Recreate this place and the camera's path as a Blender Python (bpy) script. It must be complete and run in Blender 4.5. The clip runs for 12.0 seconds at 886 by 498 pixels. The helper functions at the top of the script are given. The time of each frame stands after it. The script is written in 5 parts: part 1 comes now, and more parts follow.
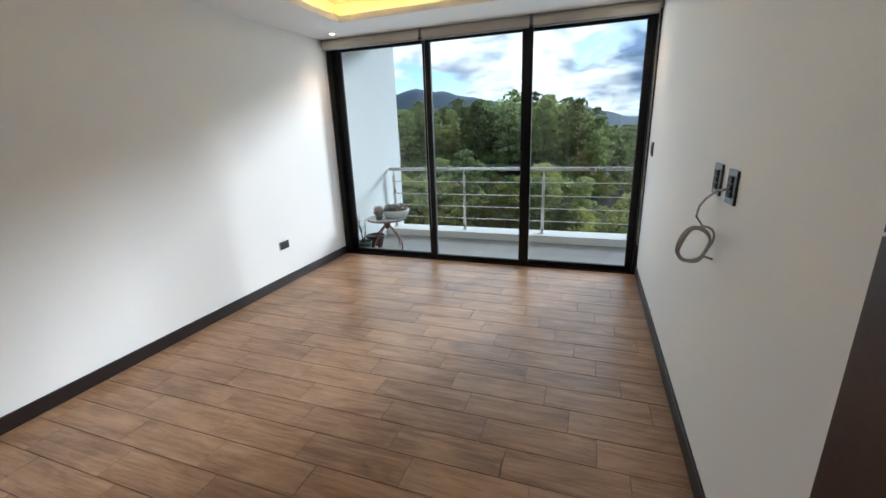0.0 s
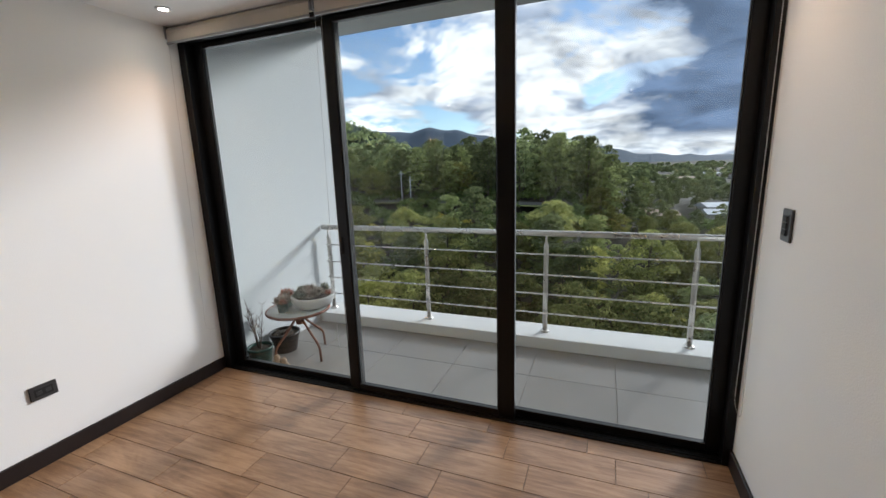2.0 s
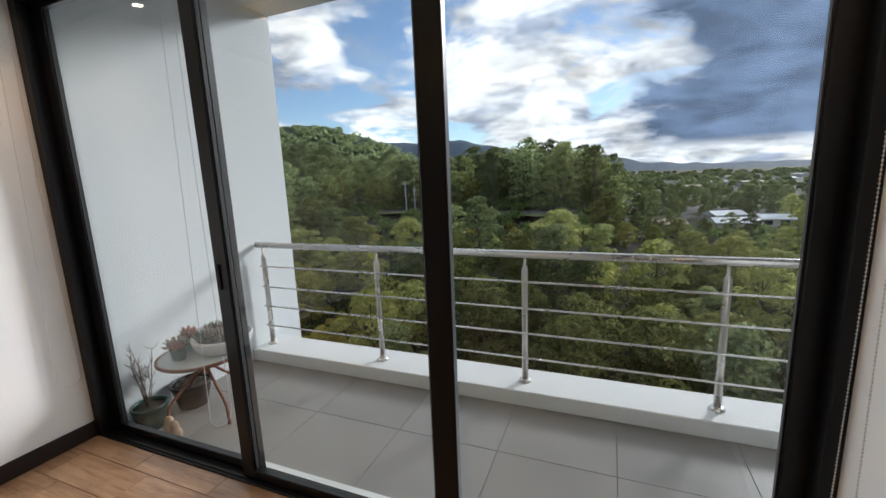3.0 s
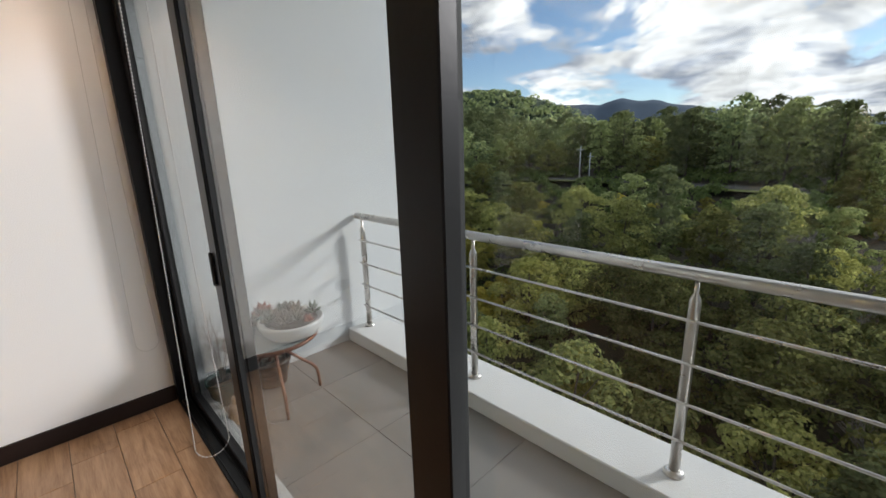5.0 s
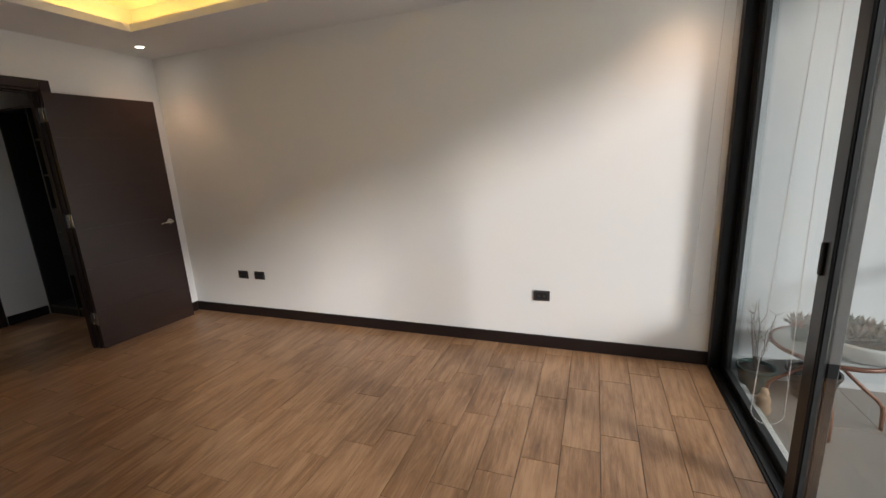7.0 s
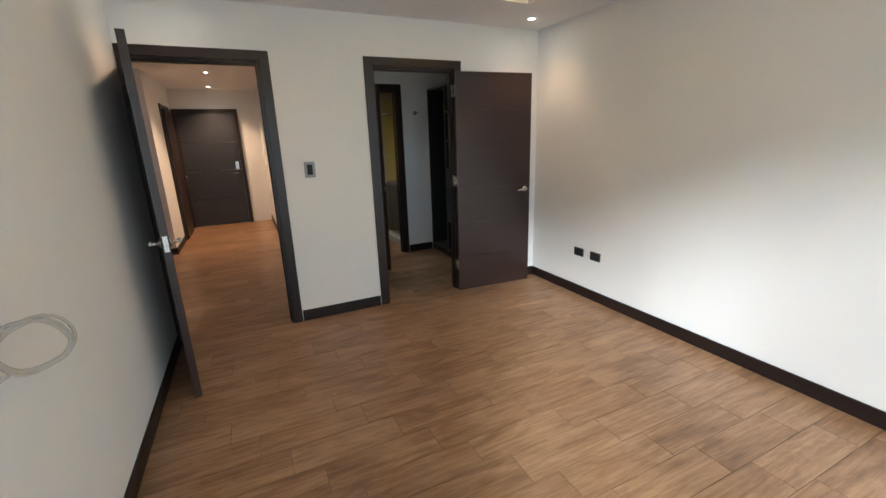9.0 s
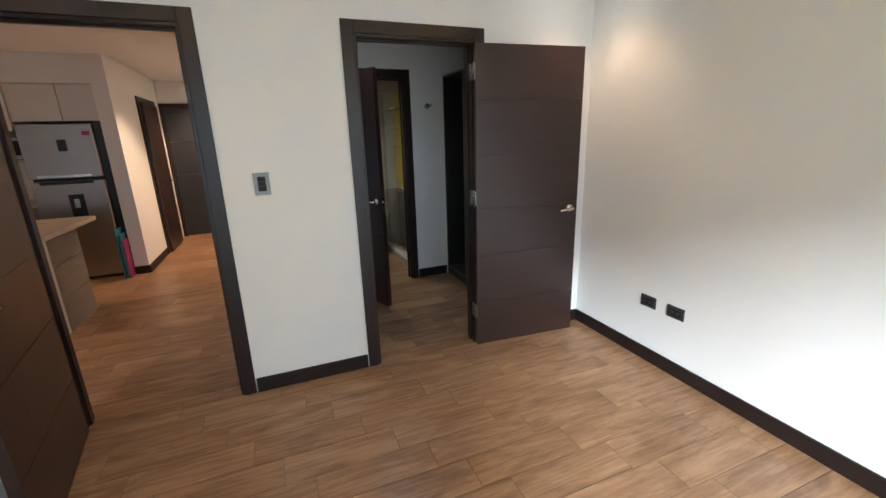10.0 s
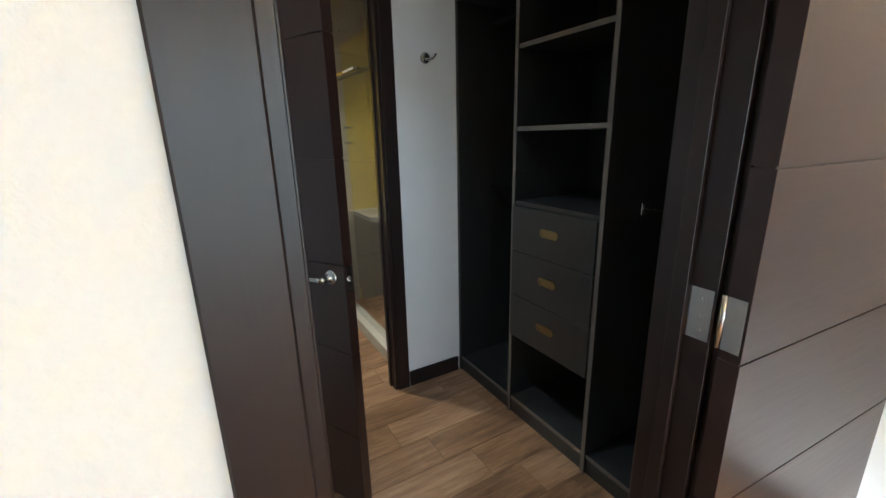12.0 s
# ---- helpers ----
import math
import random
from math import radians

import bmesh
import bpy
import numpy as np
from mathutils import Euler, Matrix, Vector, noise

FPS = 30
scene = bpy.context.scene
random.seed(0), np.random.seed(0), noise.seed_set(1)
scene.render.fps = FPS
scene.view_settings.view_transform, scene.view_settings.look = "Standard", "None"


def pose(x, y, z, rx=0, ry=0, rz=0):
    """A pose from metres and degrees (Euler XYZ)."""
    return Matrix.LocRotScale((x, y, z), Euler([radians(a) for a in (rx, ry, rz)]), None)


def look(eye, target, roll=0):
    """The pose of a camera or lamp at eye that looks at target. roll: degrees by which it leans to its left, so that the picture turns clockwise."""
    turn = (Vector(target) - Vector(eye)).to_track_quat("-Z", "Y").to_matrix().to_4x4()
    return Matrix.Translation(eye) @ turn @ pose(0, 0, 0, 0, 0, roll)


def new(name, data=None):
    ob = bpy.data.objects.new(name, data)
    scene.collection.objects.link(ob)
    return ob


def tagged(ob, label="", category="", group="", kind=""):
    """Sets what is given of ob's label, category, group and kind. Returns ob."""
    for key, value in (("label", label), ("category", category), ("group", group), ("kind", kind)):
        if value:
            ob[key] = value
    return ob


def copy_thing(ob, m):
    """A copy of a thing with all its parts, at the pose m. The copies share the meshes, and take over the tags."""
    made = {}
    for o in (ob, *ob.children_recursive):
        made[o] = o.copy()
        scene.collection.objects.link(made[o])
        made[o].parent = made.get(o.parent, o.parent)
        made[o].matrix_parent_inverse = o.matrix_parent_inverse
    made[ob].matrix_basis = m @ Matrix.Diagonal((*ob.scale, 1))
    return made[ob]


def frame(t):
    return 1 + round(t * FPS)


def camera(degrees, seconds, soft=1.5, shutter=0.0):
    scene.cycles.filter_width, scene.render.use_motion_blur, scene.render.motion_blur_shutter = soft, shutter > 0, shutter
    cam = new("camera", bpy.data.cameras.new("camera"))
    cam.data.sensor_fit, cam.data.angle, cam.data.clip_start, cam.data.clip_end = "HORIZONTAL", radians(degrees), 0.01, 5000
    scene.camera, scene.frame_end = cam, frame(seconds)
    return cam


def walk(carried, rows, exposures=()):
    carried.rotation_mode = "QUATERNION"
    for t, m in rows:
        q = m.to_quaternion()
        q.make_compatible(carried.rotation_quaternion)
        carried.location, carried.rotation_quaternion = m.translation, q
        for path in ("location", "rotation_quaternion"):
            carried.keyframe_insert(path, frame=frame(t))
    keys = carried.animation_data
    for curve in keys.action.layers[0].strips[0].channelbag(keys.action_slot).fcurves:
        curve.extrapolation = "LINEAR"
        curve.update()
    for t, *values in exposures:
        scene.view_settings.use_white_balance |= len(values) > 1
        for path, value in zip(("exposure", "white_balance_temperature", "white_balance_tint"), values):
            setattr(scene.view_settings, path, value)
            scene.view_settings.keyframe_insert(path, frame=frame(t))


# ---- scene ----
cam = camera(94.6, 12.0)
PATH = [
    (0, (2.909, -4.34, 1.502), (2.253, -2.538, 0.935), -2.1),
    (0.5, (2.85, -3.841, 1.503), (2.135, -2.042, 1.0), -1.8),
    (1, (2.761, -3.309, 1.503), (2.031, -1.501, 1.057), -1.8),
    (1.5, (2.744, -2.722, 1.514), (2.018, -0.904, 1.104), -1.9),
    (2, (2.755, -2.167, 1.524), (2.037, -0.344, 1.123), -1.9),
    (2.5, (2.783, -1.733, 1.445), (2.087, 0.108, 1.092), -2.4),
    (2.7, (2.824, -1.547, 1.453), (2.117, 0.291, 1.104), -2.4),
    (4.3, (2.751, -0.362, 1.454), (1.626, 1.232, 1.014), -1.9),
    (4.5, (2.737, -0.312, 1.43), (1.535, 1.223, 0.984), -2.0),
    (5, (2.7, -0.354, 1.423), (1.309, 0.998, 0.937), -1.8),
    (5.5, (2.69, -0.504, 1.425), (1.068, 0.553, 0.921), -1.7),
    (6, (2.758, -0.626, 1.457), (0.907, -0.069, 0.944), -2.2),
    (6.5, (2.837, -0.759, 1.48), (0.899, -0.804, 0.988), -2.1),
    (7, (2.962, -0.746, 1.46), (1.136, -1.433, 1.019), -2.9),
    (7.5, (3.059, -0.806, 1.498), (1.496, -1.972, 1.054), -2.3),
    (7.7, (3.066, -0.812, 1.502), (1.631, -2.132, 1.055), -2.2),
    (9.3, (2.58, -1.35, 1.513), (1.818, -3.119, 0.975), -1.9),
    (9.5, (2.448, -1.523, 1.552), (1.707, -3.298, 1.004), -1.8),
    (10, (2.19, -2.128, 1.52), (1.483, -3.922, 0.99), -1.8),
    (10.5, (1.956, -2.763, 1.5), (1.271, -4.569, 0.983), -1.8),
    (11, (1.88, -3.381, 1.498), (1.162, -5.175, 0.984), -1.8),
    (11.5, (1.812, -3.934, 1.477), (0.987, -5.677, 0.945), -1.2),
    (12, (1.744, -4.319, 1.445), (0.776, -5.986, 0.914), -1.3),
]
walk(cam, [(t, look(eye, target, roll)) for t, eye, target, roll in PATH],
     [(0, 1.50, 5350, 5), (1.5, 1.12, 5650, 8), (2.5, 1.15, 5900, 12), (4.5, 1.05, 5850, 12), (5.5, 1.0, 6350, 13), (6.5, 0.95, 6300, 12), (7.5, 1.30, 5800, 9), (9.5, 2.05, 5450, 4), (10.5, 2.45, 5250, 4), (11.5, 2.95, 5250, 3), (12.0, 3.25, 5350, 3)])

# ---- plan, metres ----
W, D = 3.41, 4.675              # bedroom: width along the window, depth; the window's inner face is y = 0
CEIL, RAISED = 2.48, 2.67
BALC_Z, BALC_Y, BALC_CEIL = -0.056, 1.78, 2.88
BALC_X = 7.5
SUN_AZ, SUN_EL = 30.0, 21.0    # degrees to the right of straight out, above the horizon

# ---- world, sun ----


def sun_and_sky():
    world = bpy.data.worlds.new("world")
    scene.world = world
    world.use_nodes = True
    nt = world.node_tree
    nt.nodes.clear()
    N, L = nt.nodes.new, nt.links.new
    sky = N("ShaderNodeTexSky")
    sky.sky_type, sky.sun_disc = "NISHITA", False
    sky.sun_elevation, sky.sun_rotation = radians(SUN_EL), radians(SUN_AZ)
    sky.air_density, sky.dust_density, sky.altitude = 1.0, 0.6, 1500
    blue = N("ShaderNodeBackground")
    blue.inputs[1].default_value = 0.065
    L(sky.outputs[0], blue.inputs[0])
    tc = N("ShaderNodeTexCoord")
    sep = N("ShaderNodeSeparateXYZ")
    L(tc.outputs["Generated"], sep.inputs[0])

    def m(op, a, b=None, c=None, clamp=False):
        n = N("ShaderNodeMath")
        n.operation, n.use_clamp = op, clamp
        for i, v in enumerate((a, b, c)):
            if v is None:
                continue
            if isinstance(v, (int, float)):
                n.inputs[i].default_value = v
            else:
                L(v, n.inputs[i])
        return n.outputs[0]

    x, y, z = sep.outputs
    zz = m("ADD", m("MAXIMUM", z, 0.0), 0.30)
    flat = N("ShaderNodeCombineXYZ")            # the clouds' layer, seen in perspective
    L(m("DIVIDE", x, zz), flat.inputs[0])
    L(m("DIVIDE", y, zz), flat.inputs[1])
    L(m("MULTIPLY", z, 2.0), flat.inputs[2])

    def cloud(scale, detail, rough, dist=0.0, off=(0, 0, 0)):
        mp = N("ShaderNodeMapping")
        mp.inputs["Location"].default_value = off
        L(flat.outputs[0], mp.inputs[0])
        n = N("ShaderNodeTexNoise")
        n.inputs["Scale"].default_value, n.inputs["Detail"].default_value = scale, detail
        n.inputs["Roughness"].default_value, n.inputs["Distortion"].default_value = rough, dist
        L(mp.outputs[0], n.inputs["Vector"])
        return n.outputs[0]

    def ramp(v, *stops):
        r = N("ShaderNodeValToRGB")
        while len(r.color_ramp.elements) < len(stops):
            r.color_ramp.elements.new(0.5)
        for e, (p, c) in zip(r.color_ramp.elements, stops):
            e.position, e.color = p, (*c, 1) if isinstance(c, tuple) else (c, c, c, 1)
        L(v, r.inputs[0])
        return r.outputs[0]

    cover = cloud(1.5, 12, 0.60, 0.35, (3.1, 1.2, 0))
    shade = cloud(1.9, 12, 0.60, 0.5, (-2.0, 4.4, 1.5))
    # more open sky towards the far left, a heavy bank low on the right
    side = m("SUBTRACT", m("MULTIPLY", x, 0.9), m("MULTIPLY", y, 0.0))
    mask = ramp(m("ADD", cover, m("MULTIPLY", m("ADD", side, 0.45), 0.16)), (0.465, 0.0), (0.53, 1.0))
    lowband = m("MULTIPLY", ramp(z, (0.030, 0.0), (0.055, 1.0), (0.30, 1.0), (0.50, 0.0)), ramp(m("ADD", side, m("MULTIPLY", m("SUBTRACT", shade, 0.5), 0.45)), (-0.28, 0.0), (0.10, 1.0)))
    dark = m("MAXIMUM", m("MULTIPLY", ramp(shade, (0.47, 0.0), (0.60, 1.0)), 0.72), m("MULTIPLY", lowband, 0.95), clamp=True)
    mask = m("MAXIMUM", mask, lowband, clamp=True)
    mixc = N("ShaderNodeMix")
    mixc.data_type = "RGBA"
    L(dark, mixc.inputs[0])
    mixc.inputs[6].default_value = (1.0, 0.97, 0.93, 1)
    mixc.inputs[7].default_value = (0.125, 0.185, 0.30, 1)
    cl = N("ShaderNodeBackground")
    body = ramp(cloud(3.0, 10, 0.6, 0.3, (7.0, 2.0, 0)), (0.38, 0.52), (0.62, 1.0))
    L(m("MULTIPLY", body, 0.72), cl.inputs[1])
    L(mixc.outputs[2], cl.inputs[0])
    mix = N("ShaderNodeMixShader")
    L(mask, mix.inputs[0])
    L(blue.outputs[0], mix.inputs[1])
    L(cl.outputs[0], mix.inputs[2])
    out = N("ShaderNodeOutputWorld")
    L(mix.outputs[0], out.inputs[0])
    sun = new("sun", bpy.data.lights.new("sun", "SUN"))
    sun.data.energy, sun.data.angle, sun.data.color = 1.55, radians(10), (1.0, 0.955, 0.89)
    a, e = radians(SUN_AZ), radians(SUN_EL)
    to = Vector((math.sin(a) * math.cos(e), math.cos(a) * math.cos(e), math.sin(e)))
    sun.matrix_world = look(to * 50, (0, 0, 0))


sun_and_sky()


def window_light():
    """The open sky's light in the opening of the bedroom window."""
    li = new("window_skylight", bpy.data.lights.new("window_skylight", "AREA"))
    li.data.shape, li.data.size, li.data.size_y = "RECTANGLE", W - 0.12, 2.30
    li.data.energy, li.data.color = 8.0, (1.0, 0.98, 0.95)
    li.matrix_world = look((W / 2, 0.15, 1.21), (W / 2, -1.0, 1.21))


window_light()

# ---- materials ----
MATS = {}


def mat(name, color, rough=0.6, metal=0.0, vary=0.08, scale=6.0, bump=0.05, bump_scale=60.0, spec=0.5, coat=0.0, stretch=(1, 1, 1), per=0.0, emit=0.0):
    """A surface with variation at two scales, relief and uneven gloss."""
    if name in MATS:
        return MATS[name]
    mt = MATS[name] = bpy.data.materials.new(name)
    mt.use_nodes = True
    nt = mt.node_tree
    N, L = nt.nodes.new, nt.links.new
    b = nt.nodes["Principled BSDF"]
    tc = N("ShaderNodeTexCoord")
    mp = N("ShaderNodeMapping")
    mp.inputs["Scale"].default_value = stretch
    L(tc.outputs["Object"], mp.inputs[0])
    big, fine = N("ShaderNodeTexNoise"), N("ShaderNodeTexNoise")
    big.inputs["Scale"].default_value, big.inputs["Detail"].default_value = scale, 5
    fine.inputs["Scale"].default_value, fine.inputs["Detail"].default_value = bump_scale, 6
    L(mp.outputs[0], big.inputs["Vector"])
    L(mp.outputs[0], fine.inputs["Vector"])
    add = N("ShaderNodeMath")
    add.operation = "ADD"
    L(big.outputs[0], add.inputs[0])
    L(fine.outputs[0], add.inputs[1])
    mr = N("ShaderNodeMapRange")
    mr.inputs[1].default_value, mr.inputs[2].default_value = 0.6, 1.4
    mr.inputs[3].default_value, mr.inputs[4].default_value = 1 - vary, 1 + vary
    L(add.outputs[0], mr.inputs[0])
    val = mr.outputs[0]
    if per:
        oi = N("ShaderNodeObjectInfo")
        pr = N("ShaderNodeMapRange")
        pr.inputs[3].default_value, pr.inputs[4].default_value = 1 - per, 1 + per
        L(oi.outputs["Random"], pr.inputs[0])
        mu = N("ShaderNodeMath")
        mu.operation = "MULTIPLY"
        L(val, mu.inputs[0])
        L(pr.outputs[0], mu.inputs[1])
        val = mu.outputs[0]
    sc = N("ShaderNodeVectorMath")
    sc.operation = "SCALE"
    sc.inputs[0].default_value = color
    L(val, sc.inputs["Scale"])
    L(sc.outputs[0], b.inputs["Base Color"])
    rr = N("ShaderNodeMapRange")
    rr.inputs[3].default_value, rr.inputs[4].default_value = max(0.03, rough - 0.08), min(1, rough + 0.08)
    L(big.outputs[0], rr.inputs[0])
    L(rr.outputs[0], b.inputs["Roughness"])
    b.inputs["Metallic"].default_value = metal
    b.inputs["Specular IOR Level"].default_value = spec
    b.inputs["Coat Weight"].default_value = coat
    if bump:
        bp = N("ShaderNodeBump")
        bp.inputs["Strength"].default_value, bp.inputs["Distance"].default_value = bump, 0.01
        L(fine.outputs[0], bp.inputs["Height"])
        L(bp.outputs[0], b.inputs["Normal"])
    if emit:
        b.inputs["Emission Color"].default_value = (*color, 1)
        b.inputs["Emission Strength"].default_value = emit
    return mt


def wood_tile(name):
    """Wood-look porcelain: streaks along the plank, each plank its own tone."""
    mt = MATS[name] = bpy.data.materials.new(name)
    mt.use_nodes = True
    nt = mt.node_tree
    N, L = nt.nodes.new, nt.links.new
    b = nt.nodes["Principled BSDF"]
    tc, oi, geo = N("ShaderNodeTexCoord"), N("ShaderNodeObjectInfo"), N("ShaderNodeNewGeometry")
    rnd = N("ShaderNodeMath")
    rnd.operation = "ADD"
    L(oi.outputs["Random"], rnd.inputs[0])
    L(geo.outputs["Random Per Island"], rnd.inputs[1])
    off = N("ShaderNodeVectorMath")
    off.operation = "SCALE"
    off.inputs[0].default_value = (37, 19, 53)
    L(rnd.outputs[0], off.inputs["Scale"])
    at = N("ShaderNodeVectorMath")
    L(geo.outputs["Position"], at.inputs[0])
    L(off.outputs[0], at.inputs[1])

    def streak(sx, sy, scale, detail, dist=0.0, rough=0.6):
        mp, n = N("ShaderNodeMapping"), N("ShaderNodeTexNoise")
        mp.inputs["Scale"].default_value = (sx, sy, 1)
        L(at.outputs[0], mp.inputs[0])
        L(mp.outputs[0], n.inputs["Vector"])
        n.inputs["Scale"].default_value, n.inputs["Detail"].default_value = scale, detail
        n.inputs["Distortion"].default_value, n.inputs["Roughness"].default_value = dist, rough
        return n.outputs[0]

    grain = streak(1.0, 14.0, 3.0, 8, 0.6)
    cloud = streak(1.0, 3.0, 2.6, 4, 0.8)
    pore = streak(3.0, 60.0, 6.0, 4)

    def blend(a, bb, f):
        n = N("ShaderNodeMath")
        n.operation = "MULTIPLY_ADD"
        L(a, n.inputs[0])
        n.inputs[1].default_value = f
        L(bb, n.inputs[2]) if not isinstance(bb, float) else setattr(n.inputs[2], "default_value", bb)
        return n.outputs[0]

    v = blend(grain, blend(cloud, blend(pore, blend(oi.outputs["Random"], blend(geo.outputs["Random Per Island"], -0.08, 0.10), 0.06), 0.18), 0.42), 0.42)
    r = N("ShaderNodeValToRGB")
    e = r.color_ramp.elements
    e[0].position, e[0].color = 0.34, (0.092, 0.049, 0.025, 1)
    e[1].position, e[1].color = 0.66, (0.41, 0.252, 0.142, 1)
    mid = e.new(0.49)
    mid.color = (0.238, 0.130, 0.066, 1)
    L(v, r.inputs[0])
    L(r.outputs[0], b.inputs["Base Color"])
    rr = N("ShaderNodeMapRange")
    rr.inputs[3].default_value, rr.inputs[4].default_value = 0.25, 0.44
    L(cloud, rr.inputs[0])
    L(rr.outputs[0], b.inputs["Roughness"])
    b.inputs["Specular IOR Level"].default_value = 0.5
    bp = N("ShaderNodeBump")
    bp.inputs["Strength"].default_value, bp.inputs["Distance"].default_value = 0.12, 0.004
    L(grain, bp.inputs["Height"])
    L(bp.outputs[0], b.inputs["Normal"])
    return mt


def pane_glass():
    mt = MATS["glass"] = bpy.data.materials.new("pane_glass")
    mt.use_nodes = True
    nt = mt.node_tree
    N, L = nt.nodes.new, nt.links.new
    nt.nodes.clear()
    tr, gl, lw, mx, out = N("ShaderNodeBsdfTransparent"), N("ShaderNodeBsdfGlossy"), N("ShaderNodeLayerWeight"), N("ShaderNodeMixShader"), N("ShaderNodeOutputMaterial")
    tr.inputs[0].default_value = (0.95, 0.975, 0.965, 1)
    gl.inputs["Roughness"].default_value = 0.01
    pw, ma = N("ShaderNodeMath"), N("ShaderNodeMath")
    pw.operation, ma.operation = "POWER", "MULTIPLY_ADD"
    pw.inputs[1].default_value, ma.inputs[1].default_value, ma.inputs[2].default_value = 4.0, 0.7, 0.035
    lw.inputs[0].default_value = 0.5
    L(lw.outputs["Facing"], pw.inputs[0])
    L(pw.outputs[0], ma.inputs[0])
    L(ma.outputs[0], mx.inputs[0])
    L(tr.outputs[0], mx.inputs[1])
    L(gl.outputs[0], mx.inputs[2])
    L(mx.outputs[0], out.inputs[0])
    return mt


PAINT = mat("wall_paint", (0.83, 0.825, 0.81), 0.75, vary=0.015, scale=1.3, bump=0.12, bump_scale=180, spec=0.3)
CEILP = mat("ceiling_paint", (0.84, 0.835, 0.825), 0.85, vary=0.012, scale=1.1, bump=0.05, bump_scale=150, spec=0.2)
STUCCO = mat("exterior_stucco", (0.74, 0.76, 0.77), 0.9, vary=0.03, scale=1.6, bump=0.35, bump_scale=220, spec=0.2)
KERB = mat("white_painted_concrete", (0.76, 0.76, 0.75), 0.8, vary=0.05, scale=5, bump=0.2, bump_scale=90)
ESP = mat("espresso_wood", (0.018, 0.0100, 0.0085), 0.31, vary=0.22, scale=3, bump=0.10, bump_scale=45, stretch=(1, 1, 0.06), spec=0.5)
ESPH = mat("espresso_wood_cross_grain", (0.029, 0.0130, 0.0095), 0.34, vary=0.20, scale=3, bump=0.08, bump_scale=45, stretch=(0.06, 1, 1), spec=0.65)
BASE = mat("espresso_skirting", (0.016, 0.010, 0.009), 0.45, vary=0.2, scale=3, bump=0.06, bump_scale=40, spec=0.35)
ALU = mat("black_aluminium", (0.004, 0.0038, 0.004), 0.36, 0.0, vary=0.12, scale=2, bump=0.02, spec=0.28)
RUBBER = mat("black_gasket", (0.008, 0.008, 0.008), 0.7, vary=0.1)
STEEL = mat("brushed_stainless", (0.70, 0.665, 0.62), 0.28, 1.0, vary=0.04, scale=8, bump=0.0, bump_scale=120)
NICKEL = mat("satin_nickel", (0.62, 0.60, 0.56), 0.22, 1.0, vary=0.06, scale=20, bump=0.02)
BLIND = mat("beige_blind_fabric", (0.50, 0.46, 0.40), 0.85, vary=0.05, scale=12, bump=0.3, bump_scale=400)
CHAINM = mat("grey_plastic_beads", (0.55, 0.54, 0.52), 0.4, vary=0.05)
DARKPL = mat("anthracite_plate", (0.035, 0.033, 0.033), 0.35, vary=0.1, scale=20)
GREYPL = mat("silver_grey_plate", (0.27, 0.275, 0.28), 0.4, vary=0.06, scale=20, metal=0.3)
CABLE = mat("grey_coax", (0.42, 0.39, 0.34), 0.5, vary=0.06, scale=30)
BTILE = mat("grey_porcelain", (0.26, 0.243, 0.226), 0.33, vary=0.13, scale=3.2, bump=0.06, bump_scale=60, per=0.05)
GROUT = mat("brown_grout", (0.16, 0.12, 0.09), 0.9, vary=0.15, scale=10)
BGROUT = mat("grey_grout", (0.225, 0.212, 0.198), 0.9, vary=0.12, scale=10)
WOODT = wood_tile("wood_porcelain")
GLASS = pane_glass()
LEDM = mat("amber_led", (1.0, 0.58, 0.10), emit=6.5)
LAMPM = mat("lamp_glow", (1.0, 0.86, 0.66), emit=30.0)
LAMPRING = mat("white_lamp_ring", (0.75, 0.75, 0.74), 0.4)

# ---- mesh helpers ----


def box(bm, x0, x1, y0, y1, z0, z1, bevel=0.0, seg=1):
    v = [bm.verts.new((x, y, z)) for x in (x0, x1) for y in (y0, y1) for z in (z0, z1)]
    fs = [bm.faces.new([v[i] for i in q]) for q in ((0, 1, 3, 2), (4, 6, 7, 5), (0, 4, 5, 1), (2, 3, 7, 6), (0, 2, 6, 4), (1, 5, 7, 3))]
    if bevel:
        bmesh.ops.bevel(bm, geom=list({e for f in fs for e in f.edges}), offset=bevel, segments=seg, affect="EDGES", profile=0.6)
    return bm


def boxes(*rows, bevel=0.0):
    bm = bmesh.new()
    for r in rows:
        box(bm, *r, bevel=bevel)
    return bm


def lathe(profile, n=24, center=(0, 0, 0), squash=1.0):
    """Turns (radius, z) pairs round the z axis."""
    bm = bmesh.new()
    rings = []
    for r, z in profile:
        rings.append([bm.verts.new((center[0] + r * math.cos(2 * math.pi * i / n), center[1] + squash * r * math.sin(2 * math.pi * i / n), center[2] + z)) for i in range(n)])
    for a, b in zip(rings, rings[1:]):
        for i in range(n):
            bm.faces.new((a[i], a[(i + 1) % n], b[(i + 1) % n], b[i]))
    bm.faces.new(rings[0][::-1])
    bm.faces.new(rings[-1])
    for f in bm.faces:
        f.smooth = True
    return bm


